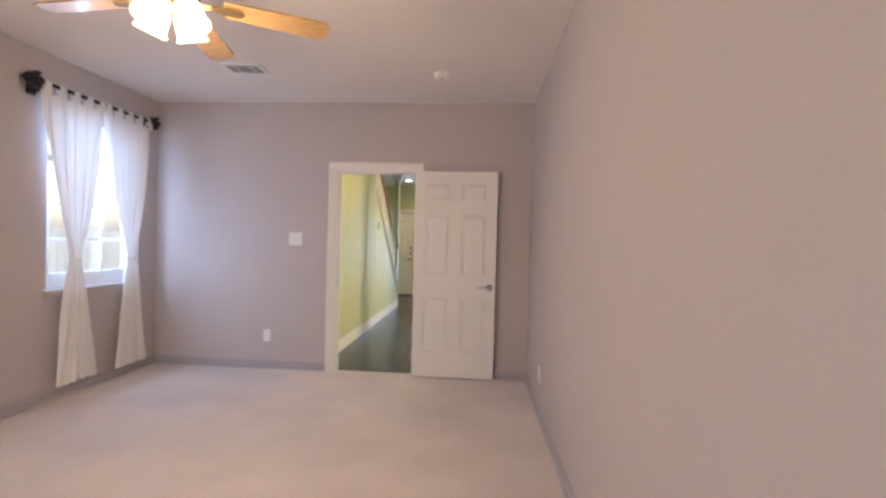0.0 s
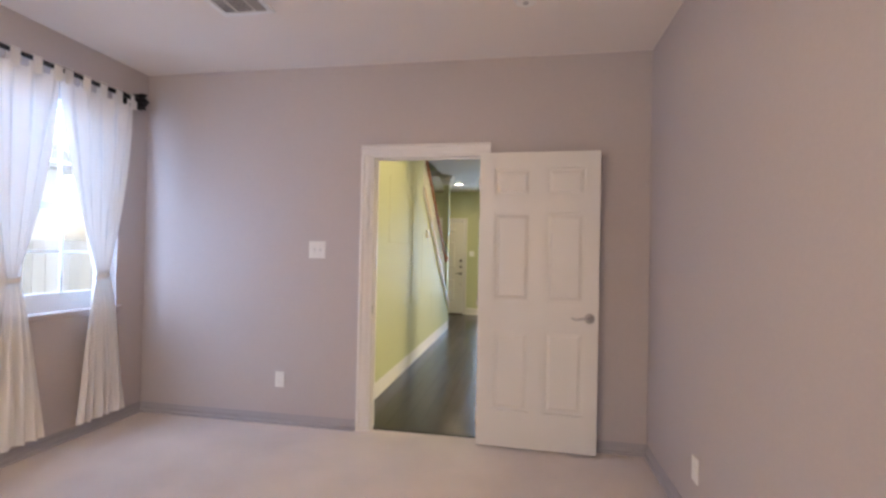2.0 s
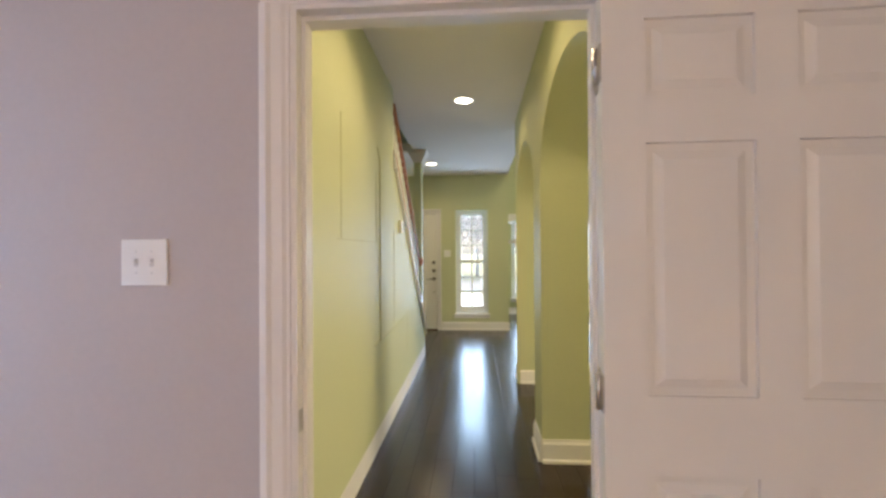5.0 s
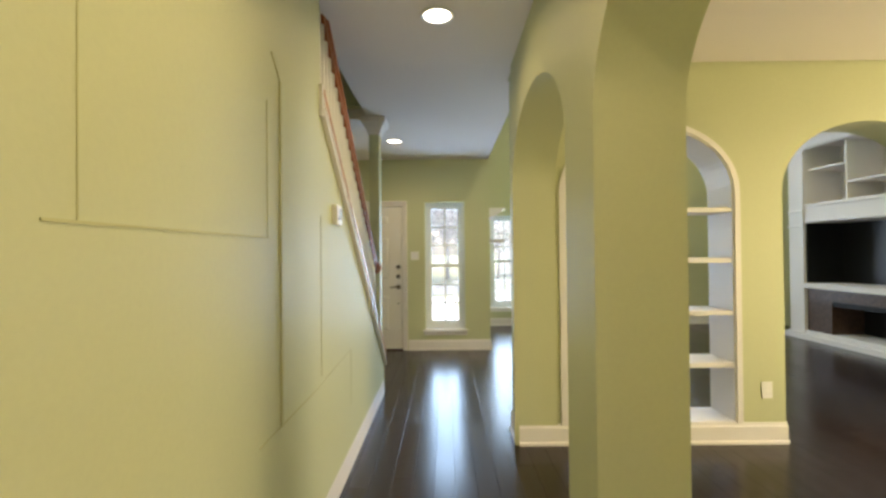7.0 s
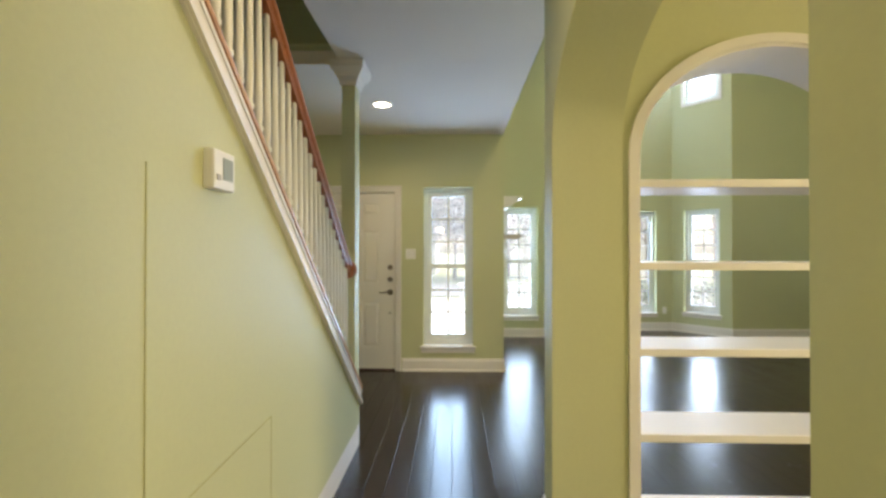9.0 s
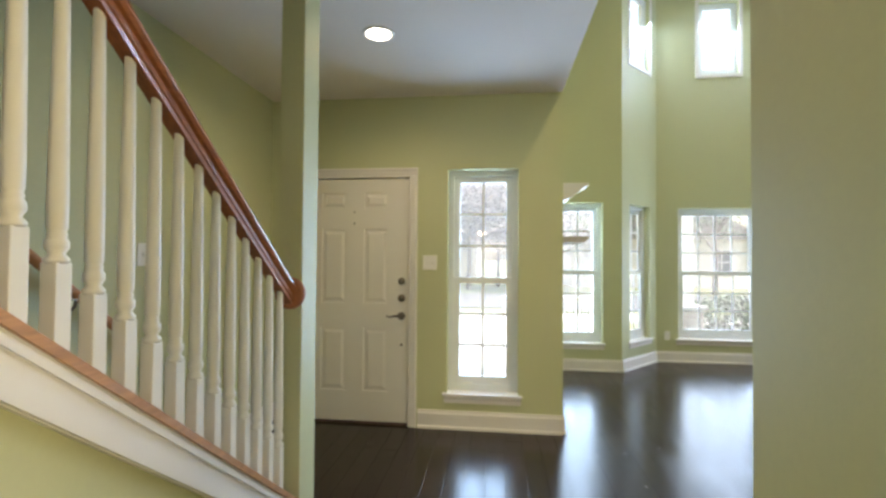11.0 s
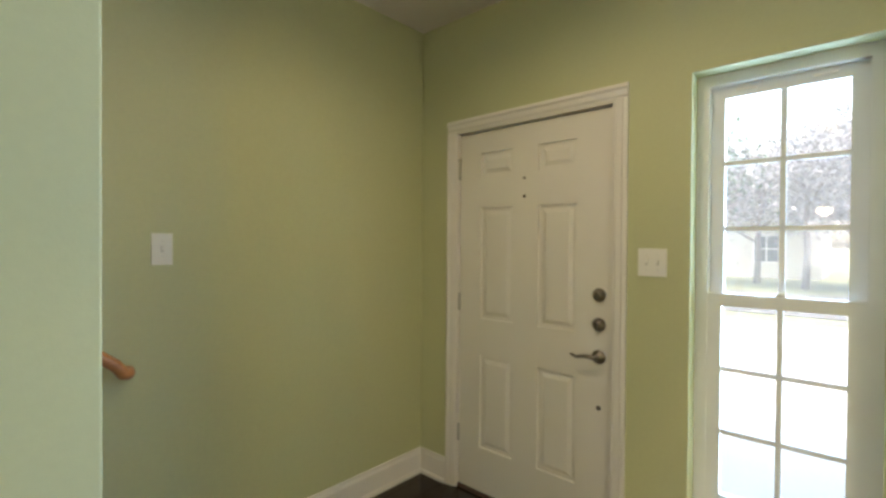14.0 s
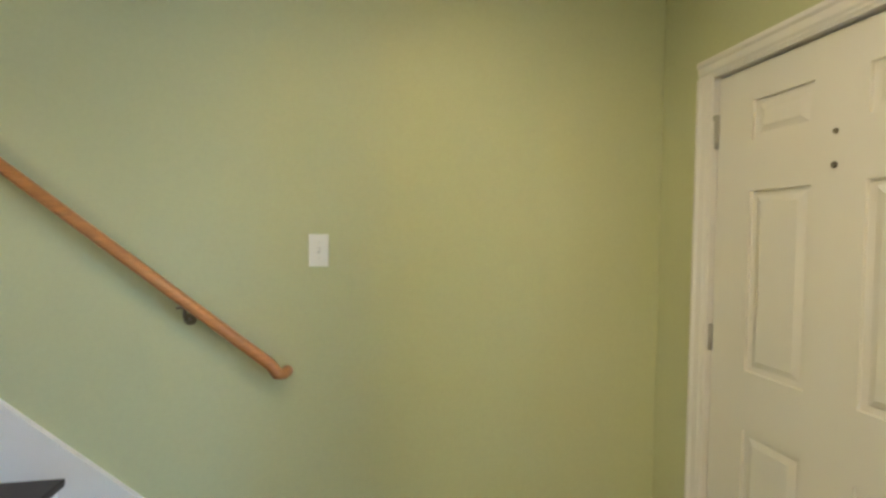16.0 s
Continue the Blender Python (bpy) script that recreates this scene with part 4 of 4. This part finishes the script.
for y, s in ((2.95, -1), (4.10, 1)):
    bm = bmesh.new()
    q = pose(RODX, y, RODZ, -90 * s)
    lathe(bm, [(0.014, -0.01), (0.026, 0.0), (0.030, 0.015), (0.016, 0.03), (0.034, 0.045), (0.046, 0.075), (0.036, 0.105), (0.012, 0.13)], 14, q)
    fin = part("finial", bm, IRON, rod, "leafy black finial")
    for k in range(6):
        an = k * math.pi / 3
        c = Vector((RODX + 0.045 * math.cos(an), y + s * 0.055, RODZ + 0.045 * math.sin(an)))
        bm = bmesh.new()
        lathe(bm, [(0.002, -0.045), (0.020, -0.015), (0.017, 0.02), (0.002, 0.055)], 7, Matrix.Translation(c) @ pose(0, 0, 0, -90 * s + 30 * math.sin(an), 30 * math.cos(an), 0))
        part("leaf", bm, IRON, fin)
    bm = bmesh.new()
    box(bm, -3.14, -3.125, y - 0.035, y + 0.035, RODZ - 0.10, RODZ + 0.05, 0.006)
    tube(bm, [(-3.13, y, RODZ - 0.06), (-3.09, y, RODZ - 0.07), (RODX, y, RODZ - 0.035), (RODX, y, RODZ - 0.012)], [0.022, 0.018, 0.014, 0.014], 10)
    part("bracket", bm, IRON, rod, "black scrolled bracket")


def curtain(y0, y1, ytie, b0, b1, zb, label):
    c = thing("curtain", label, "curtain", group="tied-back curtains")
    ztop, ztie = RODZ - 0.065, 1.12
    nu, nv = 72, 60
    bm = bmesh.new()
    grid = []
    for j in range(nv + 1):
        z = ztop + (zb - ztop) * j / nv
        row = []
        for i in range(nu + 1):
            u = i / nu
            top = y0 + (y1 - y0) * u
            tie = ytie + 0.085 * (u - 0.5)
            if z > ztie:
                k = (ztop - z) / (ztop - ztie)
                k = k ** 1.45
                yy = top + (tie - top) * k
                pinch = k
            else:
                k = (ztie - z) / (ztie - zb)
                bot = b0 + (b1 - b0) * u
                yy = tie + (bot - tie) * min(1, k ** 0.62)
                pinch = 1 - min(1, k ** 0.7)
            amp = 0.026 + 0.006 * pinch
            uw = u + 0.07 * noise.noise(Vector((u * 4.0, z * 0.9, y0 * 3)))
            amp *= 0.75 + 0.5 * noise.noise(Vector((u * 3.0 + 7, z * 0.7, y0)))
            x = RODX + amp * math.sin(uw * 2 * math.pi * 5 + 0.6 * math.sin(z * 3 + y0)) + 0.003 * math.sin(uw * 2 * math.pi * 13 + z * 2.0) + 0.012 * noise.noise(Vector((u * 4, z * 1.5, y0)))
            row.append(bm.verts.new((x, yy, z + (0.012 * noise.noise(Vector((u * 6, y0, 0))) if j == nv else 0))))
        grid.append(row)
    for a, b in zip(grid, grid[1:]):
        for i in range(nu):
            f = bm.faces.new((a[i], a[i + 1], b[i + 1], b[i]))
            f.smooth = True
    part("drape", bm, CLOTH, c)
    for i in range(5):
        y = y0 + 0.03 + (y1 - y0 - 0.06) * i / 4
        bm = bmesh.new()
        box(bm, RODX + 0.013, RODX + 0.018, y - 0.027, y + 0.027, ztop - 0.02, RODZ + 0.008)
        box(bm, RODX - 0.018, RODX - 0.013, y - 0.027, y + 0.027, ztop - 0.02, RODZ + 0.008)
        box(bm, RODX - 0.018, RODX + 0.018, y - 0.027, y + 0.027, RODZ + 0.014, RODZ + 0.019)
        part("tab", bm, CLOTH, c, "white cloth tab over the rod")
    bm = bmesh.new()
    lathe(bm, [(0.050, -0.016), (0.054, 0.0), (0.050, 0.016)], 20, pose(RODX, ytie, ztie, 8, 0, 0) @ Matrix.Diagonal((0.8, 1.05, 1, 1)), cap=False)
    part("tie", bm, CLOTH, c, "white cloth tie")
    return c


curtain(2.97, 3.54, 3.27, 3.11, 3.50, 0.12, "white cotton tab-top curtain tied at its middle")
curtain(3.55, 4.12, 3.87, 3.72, 4.09, 0.11, "white cotton tab-top curtain tied at its middle")

# ---- dining niche shelves ----
niche = thing("niche_shelves", "cream shelves across an arched see-through niche", "shelf", kind="structure")
for z in (0.54, 0.915, 1.295, 1.66):
    part("shelf", boxes((0.105, 1.30, 7.965, 8.265, z, z + 0.035), bev=0.003), WHITE, niche)
bm = bmesh.new()
n = 32
NC, NH = (NICHE[0] + NICHE[1]) / 2, (NICHE[1] - NICHE[0]) / 2
inn = [(NC - NH * math.cos(math.pi * i / n), 1.81 + 0.48 * math.sin(math.pi * i / n)) for i in range(n + 1)]
inner = [(NICHE[0], 0.135)] + inn + [(NICHE[1], 0.135)]
outer = [(x - 0.04 if x < NC else x + 0.04, z) if z <= 1.82 else (NC + (x - NC) * 1.065, 1.81 + (z - 1.81) * 1.085) for x, z in inner]
for (a, b), (p, q) in zip(zip(inner, inner[1:]), zip(outer, outer[1:])):
    vs = [bm.verts.new((s[0], 7.948, s[1])) for s in (a, b, q, p)] + [bm.verts.new((s[0], 7.961, s[1])) for s in (a, b, q, p)]
    for f in ((0, 1, 2, 3), (7, 6, 5, 4), (0, 4, 5, 1), (1, 5, 6, 2), (2, 6, 7, 3), (3, 7, 4, 0)):
        bm.faces.new([vs[i] for i in f])
bmesh.ops.remove_doubles(bm, verts=bm.verts, dist=1e-5)
part("arch_trim", bm, WHITE, niche, "thin cream trim round the niche")
bm = bmesh.new()
lin = [(NC + (x - NC) * (1 - 0.013 / NH), z if z <= 1.81 else 1.81 + (z - 1.81) * 0.972) for x, z in inner]
for (a, b), (p, q) in zip(zip(inner, inner[1:]), zip(lin, lin[1:])):
    vs = [bm.verts.new((s[0], 7.962, s[1])) for s in (a, b, q, p)] + [bm.verts.new((s[0], 8.268, s[1])) for s in (a, b, q, p)]
    for f in ((0, 1, 2, 3), (7, 6, 5, 4), (0, 4, 5, 1), (1, 5, 6, 2), (2, 6, 7, 3), (3, 7, 4, 0)):
        bm.faces.new([vs[i] for i in f])
bmesh.ops.remove_doubles(bm, verts=bm.verts, dist=1e-5)
part("niche_lining", bm, WHITE, niche, "white painted lining of the niche")
part("niche_floor", boxes((NICHE[0] + 0.014, NICHE[1] - 0.014, 7.962, 8.268, 0.1405, 0.156)), WHITE, niche)

# ---- living room ----
bi = thing("built_in_unit", "tall white built-in with dark fireplace and television recess", "built-in unit")
X0, X1 = 4.90, 5.495
part("pilaster", boxes((X0 - 0.03, X1, 11.90, 12.20, 0, 3.02), bev=0.004), WHITE, bi)
part("pilaster", boxes((X0 - 0.03, X1, 9.50, 9.80, 0, 3.02), bev=0.004), WHITE, bi)
part("plinth", boxes((X0 - 0.12, X0 - 0.031, 9.46, 12.24, -0.014, 0.075), bev=0.006), WHITE, bi, "white stepped plinth")
for y0, y1 in ((11.90, 12.20), (9.50, 9.80)):
    for z in (0.08, 1.74, 1.98, 2.88):
        part("pilaster_band", boxes((X0 - 0.05, X0 - 0.0305, y0 - 0.015, y1 + 0.015, z, z + 0.035), bev=0.006), WHITE, bi)
part("header_moulding", boxes((X0 - 0.03, X0 - 0.0105, 9.82, 11.88, 2.05, 2.085), bev=0.006), WHITE, bi)
part("header_moulding", boxes((X0 - 0.03, X0 - 0.0105, 9.82, 11.88, 1.815, 1.845), bev=0.006), WHITE, bi)
part("base", boxes((X0 - 0.02, X1, 9.80, 11.90, -0.014, 0.13), bev=0.004), WHITE, bi)
part("mantel", boxes((X0 - 0.03, X1, 9.80, 11.90, 0.79, 0.87), bev=0.004), WHITE, bi, "white ledge under the recess")
part("header", boxes((X0 - 0.01, X1, 9.80, 11.90, 1.80, 2.10), bev=0.004), WHITE, bi)
part("recess_back", boxes((X1 - 0.02, X1, 9.80, 11.90, 0.87, 1.80)), BLACK, bi, "black recess for a television")
for q in (11.875, 9.80):
    part("recess_side", boxes((X0 + 0.01, X1 - 0.02, q, q + 0.025, 0.87, 1.80)), BLACK, bi, "black recess side")
part("fireplace_surround", boxes((X0 + 0.02, X1, 11.45, 11.90, 0.13, 0.79), (X0 + 0.02, X1, 9.80, 10.25, 0.13, 0.79), (X0 + 0.02, X1, 10.25, 11.45, 0.60, 0.79)), STONE, bi, "dark brown stone surround")
part("firebox", boxes((X1 - 0.1, X1, 10.25, 11.45, 0.13, 0.60)), BLACK, bi, "black firebox")
part("firebox_hood", boxes((X0 + 0.005, X0 + 0.03, 10.28, 11.42, 0.55, 0.62), bev=0.004), IRON, bi, "dark metal firebox hood")
part("shelf_back", boxes((X1 - 0.02, X1, 9.80, 11.90, 2.10, 3.02)), WHITE, bi)
for q in ((11.20, 11.23, 2.10, 2.95), (10.47, 10.50, 2.10, 2.95)):
    part("divider", boxes((X0 + 0.06, X1 - 0.02, q[0], q[1], q[2], q[3])), WHITE, bi)
for q in ((11.23, 11.90, 2.62), (10.50, 11.20, 2.34), (9.80, 10.47, 2.62)):
    part("shelf", boxes((X0 + 0.06, X1 - 0.02, q[0], q[1], q[2], q[2] + 0.03)), WHITE, bi)
bm = bmesh.new()
prism(bm, [(X0 - 0.02, 2.95), (X0 - 0.05, 2.97), (X0 - 0.10, 3.06), (X0 - 0.12, 3.08), (X0 - 0.12, 3.10), (X1, 3.10), (X1, 3.02), (X0 + 0.02, 3.02)], "y", 9.45, 12.25)
part("crown", bm, WHITE, bi, "white crown moulding")

ws = thing("wall_shelf", "white crowned ledge on the living room side wall", "shelf", pose(-0.13, 12.1, 2.0))
bm = bmesh.new()
prism(bm, [(0, -0.07), (0.10, -0.07), (0.14, -0.05), (0.27, 0.055), (0.30, 0.06), (0.30, 0.085), (0, 0.085)], "y", -0.35, 0.0)
part("ledge", bm, WHITE, ws)
ws = thing("wall_shelf", "thin ledge on the living room side wall, coloured for its backlit shade", "shelf", pose(-0.13, 12.1, 1.57))
bm = bmesh.new()
prism(bm, [(0, -0.03), (0.26, -0.03), (0.28, 0.0), (0.305, 0.008), (0.305, 0.03), (0, 0.03)], "y", -0.35, 0.0)
# taupe because the ledge is backlit: its shade put into the colour
part("ledge", bm, TAUPE, ws)

# ---- outdoors ----
structure("ground", boxes((-400, 400, -400, 500, -0.55, -0.32)), GRASS, "pale lawn reaching into the distance", "ground")
structure("pavement", boxes((-9, 9, 20.5, 22.0, -0.33, -0.30)), CONC, "pale concrete walk across the lawn", "pavement")
structure("driveway", boxes((-6.5, -0.4, 11.5, 20.5, -0.33, -0.305)), CONC, "pale concrete drive before the entrance", "pavement")
structure("road", boxes((-200, 200, 23.5, 30, -0.33, -0.29)), ASPH, "grey street", "road")


def house(x, y, w, d, h, rot, label):
    ho = thing("house", label, "house", pose(x, y, -0.32, 0, 0, rot))
    part("wall", boxes((-w / 2, w / 2, 0, d, 0, h)), SIDING, ho)
    bm = bmesh.new()
    prism(bm, [(-w / 2 - 0.4, h), (w / 2 + 0.4, h), (0, h + w * 0.27)], "y", -0.4, d + 0.4)
    part("roof", bm, ROOF, ho)
    for i in range(-1, 2):
        wx = i * w * 0.3
        wi = part("window", boxes((wx - 0.55, wx + 0.55, -0.03, 0.02, 0.9, 2.3)), DARKGL, ho)
        part("frame", boxes((wx - 0.63, wx - 0.55, -0.05, 0.02, 0.82, 2.38), (wx + 0.55, wx + 0.63, -0.05, 0.02, 0.82, 2.38), (wx - 0.55, wx + 0.55, -0.05, 0.02, 0.82, 0.9), (wx - 0.55, wx + 0.55, -0.05, 0.02, 2.3, 2.38), (wx - 0.03, wx + 0.03, -0.05, 0.02, 0.9, 2.3), (wx - 0.55, wx + 0.55, -0.05, 0.02, 1.57, 1.63)), WHITE, wi)
    return ho


house(9.5, 37, 11, 9, 3.0, 0, "pale single-storey house across the street")
house(-8, 40, 12, 9, 3.2, 0, "pale single-storey house across the street")
house(-10.5, 4.2, 9, 8, 3.2, -90, "pale neighbouring house beyond the fence").matrix_basis = pose(-9.5, 4.6, -0.32, 0, 0, 90)


def tree(x, y, h, r, material, label, seed, leaves=2600):
    rnd = random.Random(seed)
    t = thing("tree", label, "tree", pose(x, y, -0.32))
    bm = bmesh.new()
    tube(bm, [(0, 0, 0), (0.05, 0.03, h * 0.25), (0.0, 0.1, h * 0.5), (0.1, 0.05, h * 0.8)], [0.16, 0.12, 0.09, 0.03], 10)
    tips = []
    for k in range(9):
        an, e = rnd.uniform(0, 6.28), rnd.uniform(0.3, 0.75)
        b = Vector((0.02, 0.05, h * e))
        tip = b + Vector((math.cos(an) * r * 0.75, math.sin(an) * r * 0.75, h * rnd.uniform(0.12, 0.28)))
        tube(bm, [b, (b + tip) / 2 + Vector((0, 0, 0.1)), tip], [0.06, 0.04, 0.015], 7)
        tips.append(tip)
    part("trunk", bm, BARK, t)
    vs, fs = [], []
    tips += [Vector((rnd.uniform(-r, r) * 0.6, rnd.uniform(-r, r) * 0.6, h * rnd.uniform(0.5, 0.98))) for _ in range(14)]
    for i in range(leaves):
        c = rnd.choice(tips) + Vector((rnd.gauss(0, 0.3) * r, rnd.gauss(0, 0.3) * r, rnd.gauss(0, 0.2) * r))
        a = Vector((rnd.uniform(-1, 1), rnd.uniform(-1, 1), rnd.uniform(-1, 1))).normalized() * rnd.uniform(0.07, 0.13)
        b = a.cross(Vector((rnd.uniform(-1, 1), rnd.uniform(-1, 1), rnd.uniform(-1, 1)))).normalized() * 0.06
        k = len(vs)
        vs += [c - a, c + b, c + a, c - b]
        fs.append((k, k + 1, k + 2, k + 3))
    me = bpy.data.meshes.new("crown")
    me.from_pydata([tuple(p) for p in vs], [], fs)
    me.materials.append(material)
    o = new("crown", me)
    o.parent = t


tree(-2.2, 33, 6.5, 2.6, LEAFP, "small tree with sparse pinkish leaves", 3, 6000)
tree(0.8, 31.5, 6.0, 2.4, LEAFP, "small tree with sparse pinkish leaves", 4, 6000)
tree(-4.2, 35.5, 6.2, 2.8, LEAFP, "small tree with sparse pinkish leaves", 13, 5000)
tree(-0.6, 36, 6.0, 2.8, LEAFP, "small tree with sparse pinkish leaves", 14, 5000)
tree(2.8, 35.5, 5.6, 2.6, LEAFP, "small tree with sparse pinkish leaves", 15, 5000)
tree(5.5, 33, 7.5, 3.0, LEAF, "green street tree with a broad leafy crown", 5)
tree(10, 31.5, 7.0, 2.8, LEAF, "green street tree with a broad leafy crown", 6)
tree(14.5, 33, 8, 3.2, LEAF, "green street tree with a broad leafy crown", 7)
tree(-6.5, 32.5, 7, 2.8, LEAF, "green street tree with a broad leafy crown", 8)


def bush(x, y, w, d, h, seed, label):
    rnd = random.Random(seed)
    t = thing("hedge_bush", label, "bush", pose(x, y, -0.32))
    bm = bmesh.new()
    for k in range(6):
        tube(bm, [(rnd.uniform(-w, w) * 0.3, rnd.uniform(-d, d) * 0.3, 0), (rnd.uniform(-w, w) * 0.4, rnd.uniform(-d, d) * 0.4, h * 0.8)], [0.02, 0.008], 6)
    part("stems", bm, BARK, t)
    vs, fs = [], []
    for i in range(2200):
        p = Vector((rnd.gauss(0, 1), rnd.gauss(0, 1), rnd.gauss(0, 1))).normalized() * rnd.uniform(0.7, 1.03)
        c = Vector((p.x * w / 2, p.y * d / 2, h / 2 + p.z * h / 2))
        a = Vector((rnd.uniform(-1, 1), rnd.uniform(-1, 1), rnd.uniform(-1, 1))).normalized() * 0.06
        b = a.cross(Vector((rnd.uniform(-1, 1), rnd.uniform(-1, 1), rnd.uniform(-1, 1)))).normalized() * 0.035
        k = len(vs)
        vs += [c - a, c + b, c + a, c - b]
        fs.append((k, k + 1, k + 2, k + 3))
    me = bpy.data.meshes.new("leaves")
    me.from_pydata([tuple(p) for p in vs], [], fs)
    me.materials.append(LEAF)
    new("leaves", me).parent = t


bush(3.9, 16.9, 2.2, 1.3, 1.05, 11, "dense dark green hedge bush")
bush(5.9, 17.1, 2.2, 1.3, 1.05, 12, "dense dark green hedge bush")
pil = thing("stone_pier", "stone pier carrying a white porch column", "pier", pose(2.4, 15.5, -0.32))
for r in range(6):
    for c in range(2):
        part("stone", boxes((-0.24 + c * 0.24 + 0.005, c * 0.24 - 0.005, -0.2, 0.2, r * 0.15 + 0.004, r * 0.15 + 0.146)), BRICK, pil)
part("pier_cap", boxes((-0.29, 0.29, -0.26, 0.26, 0.9, 0.97), bev=0.01), CONC, pil)
part("column", boxes((-0.12, 0.12, -0.12, 0.12, 0.97, 3.6), bev=0.01), WHITE, pil, "white square column")
fe = thing("fence", "weathered board fence outside the bedroom window", "fence", pose(-5.6, 0, -0.32))
for i in range(46):
    part("board", boxes((-0.01, 0.01, 0.2 + i * 0.145, 0.2 + i * 0.145 + 0.138, 0.03, 1.72)), FENCE, fe)
for z in (0.4, 1.4):
    part("fence_rail", boxes((-0.05, -0.011, 0.2, 6.9, z, z + 0.09)), FENCE, fe)
pr = thing("porch_railing", "white porch railing outside the living room window", "railing", pose(0, 15.6, -0.32))
part("top_rail", boxes((-0.6, 1.3, -0.03, 0.03, 1.0, 1.05)), WHITE, pr)
for i in range(16):
    part("picket", boxes((-0.55 + i * 0.12, -0.52 + i * 0.12, -0.015, 0.015, 0.0, 1.0)), WHITE, pr)

# ---- dark floor planks ----
rnd = random.Random(21)
PW = 0.128
plank_me = {}


def plank_mesh(length):
    if length not in plank_me:
        bm = bmesh.new()
        box(bm, 0.001, PW - 0.001, 0.001, length - 0.001, -0.014, 0.0, 0.0012)
        plank_me[length] = mesh_of("plank", bm, PLANK)
    return plank_me[length]


floor = thing("floor", "dark glossy hardwood plank floor", "floor", kind="structure")
vs, fs = [], []
for col in range(-10, 54):
    x = -1.36 + col * PW
    near = -1 <= col <= 10
    y = 4.405 - rnd.uniform(0, 0.9)
    while y < 14.3:
        length = rnd.choice((0.6, 0.9, 1.2, 1.5))
        a, b = max(y, 4.405), min(y + length, 14.35)
        inside = x > -2.72 and (x < -0.2 or a > 4.4) and not (x < -0.26 and a > 11.45)
        if inside and b - a > 0.02:
            if near and a == y and b == y + length and b < 11.4:
                o = new("plank", plank_mesh(length))
                o.parent = floor
                o.location = (x, y, 0)
            else:
                if x < -0.26:
                    b = min(b, 11.44)
                k = len(vs)
                e = 0.001
                q = [(x + e, a + e), (x + PW - e, a + e), (x + PW - e, b - e), (x + e, b - e)]
                vs += [(p[0], p[1], -0.014) for p in q] + [(p[0], p[1], 0.0) for p in q]
                fs += [(k + 4, k + 5, k + 6, k + 7)] + [(k + i, k + (i + 1) % 4, k + 4 + (i + 1) % 4, k + 4 + i) for i in range(4)]
        y += length
me = bpy.data.meshes.new("plank_field")
me.from_pydata(vs, [], fs)
me.materials.append(PLANK)
o = new("plank_field", me)
o.parent = floor
tagged(o, kind="stuff")
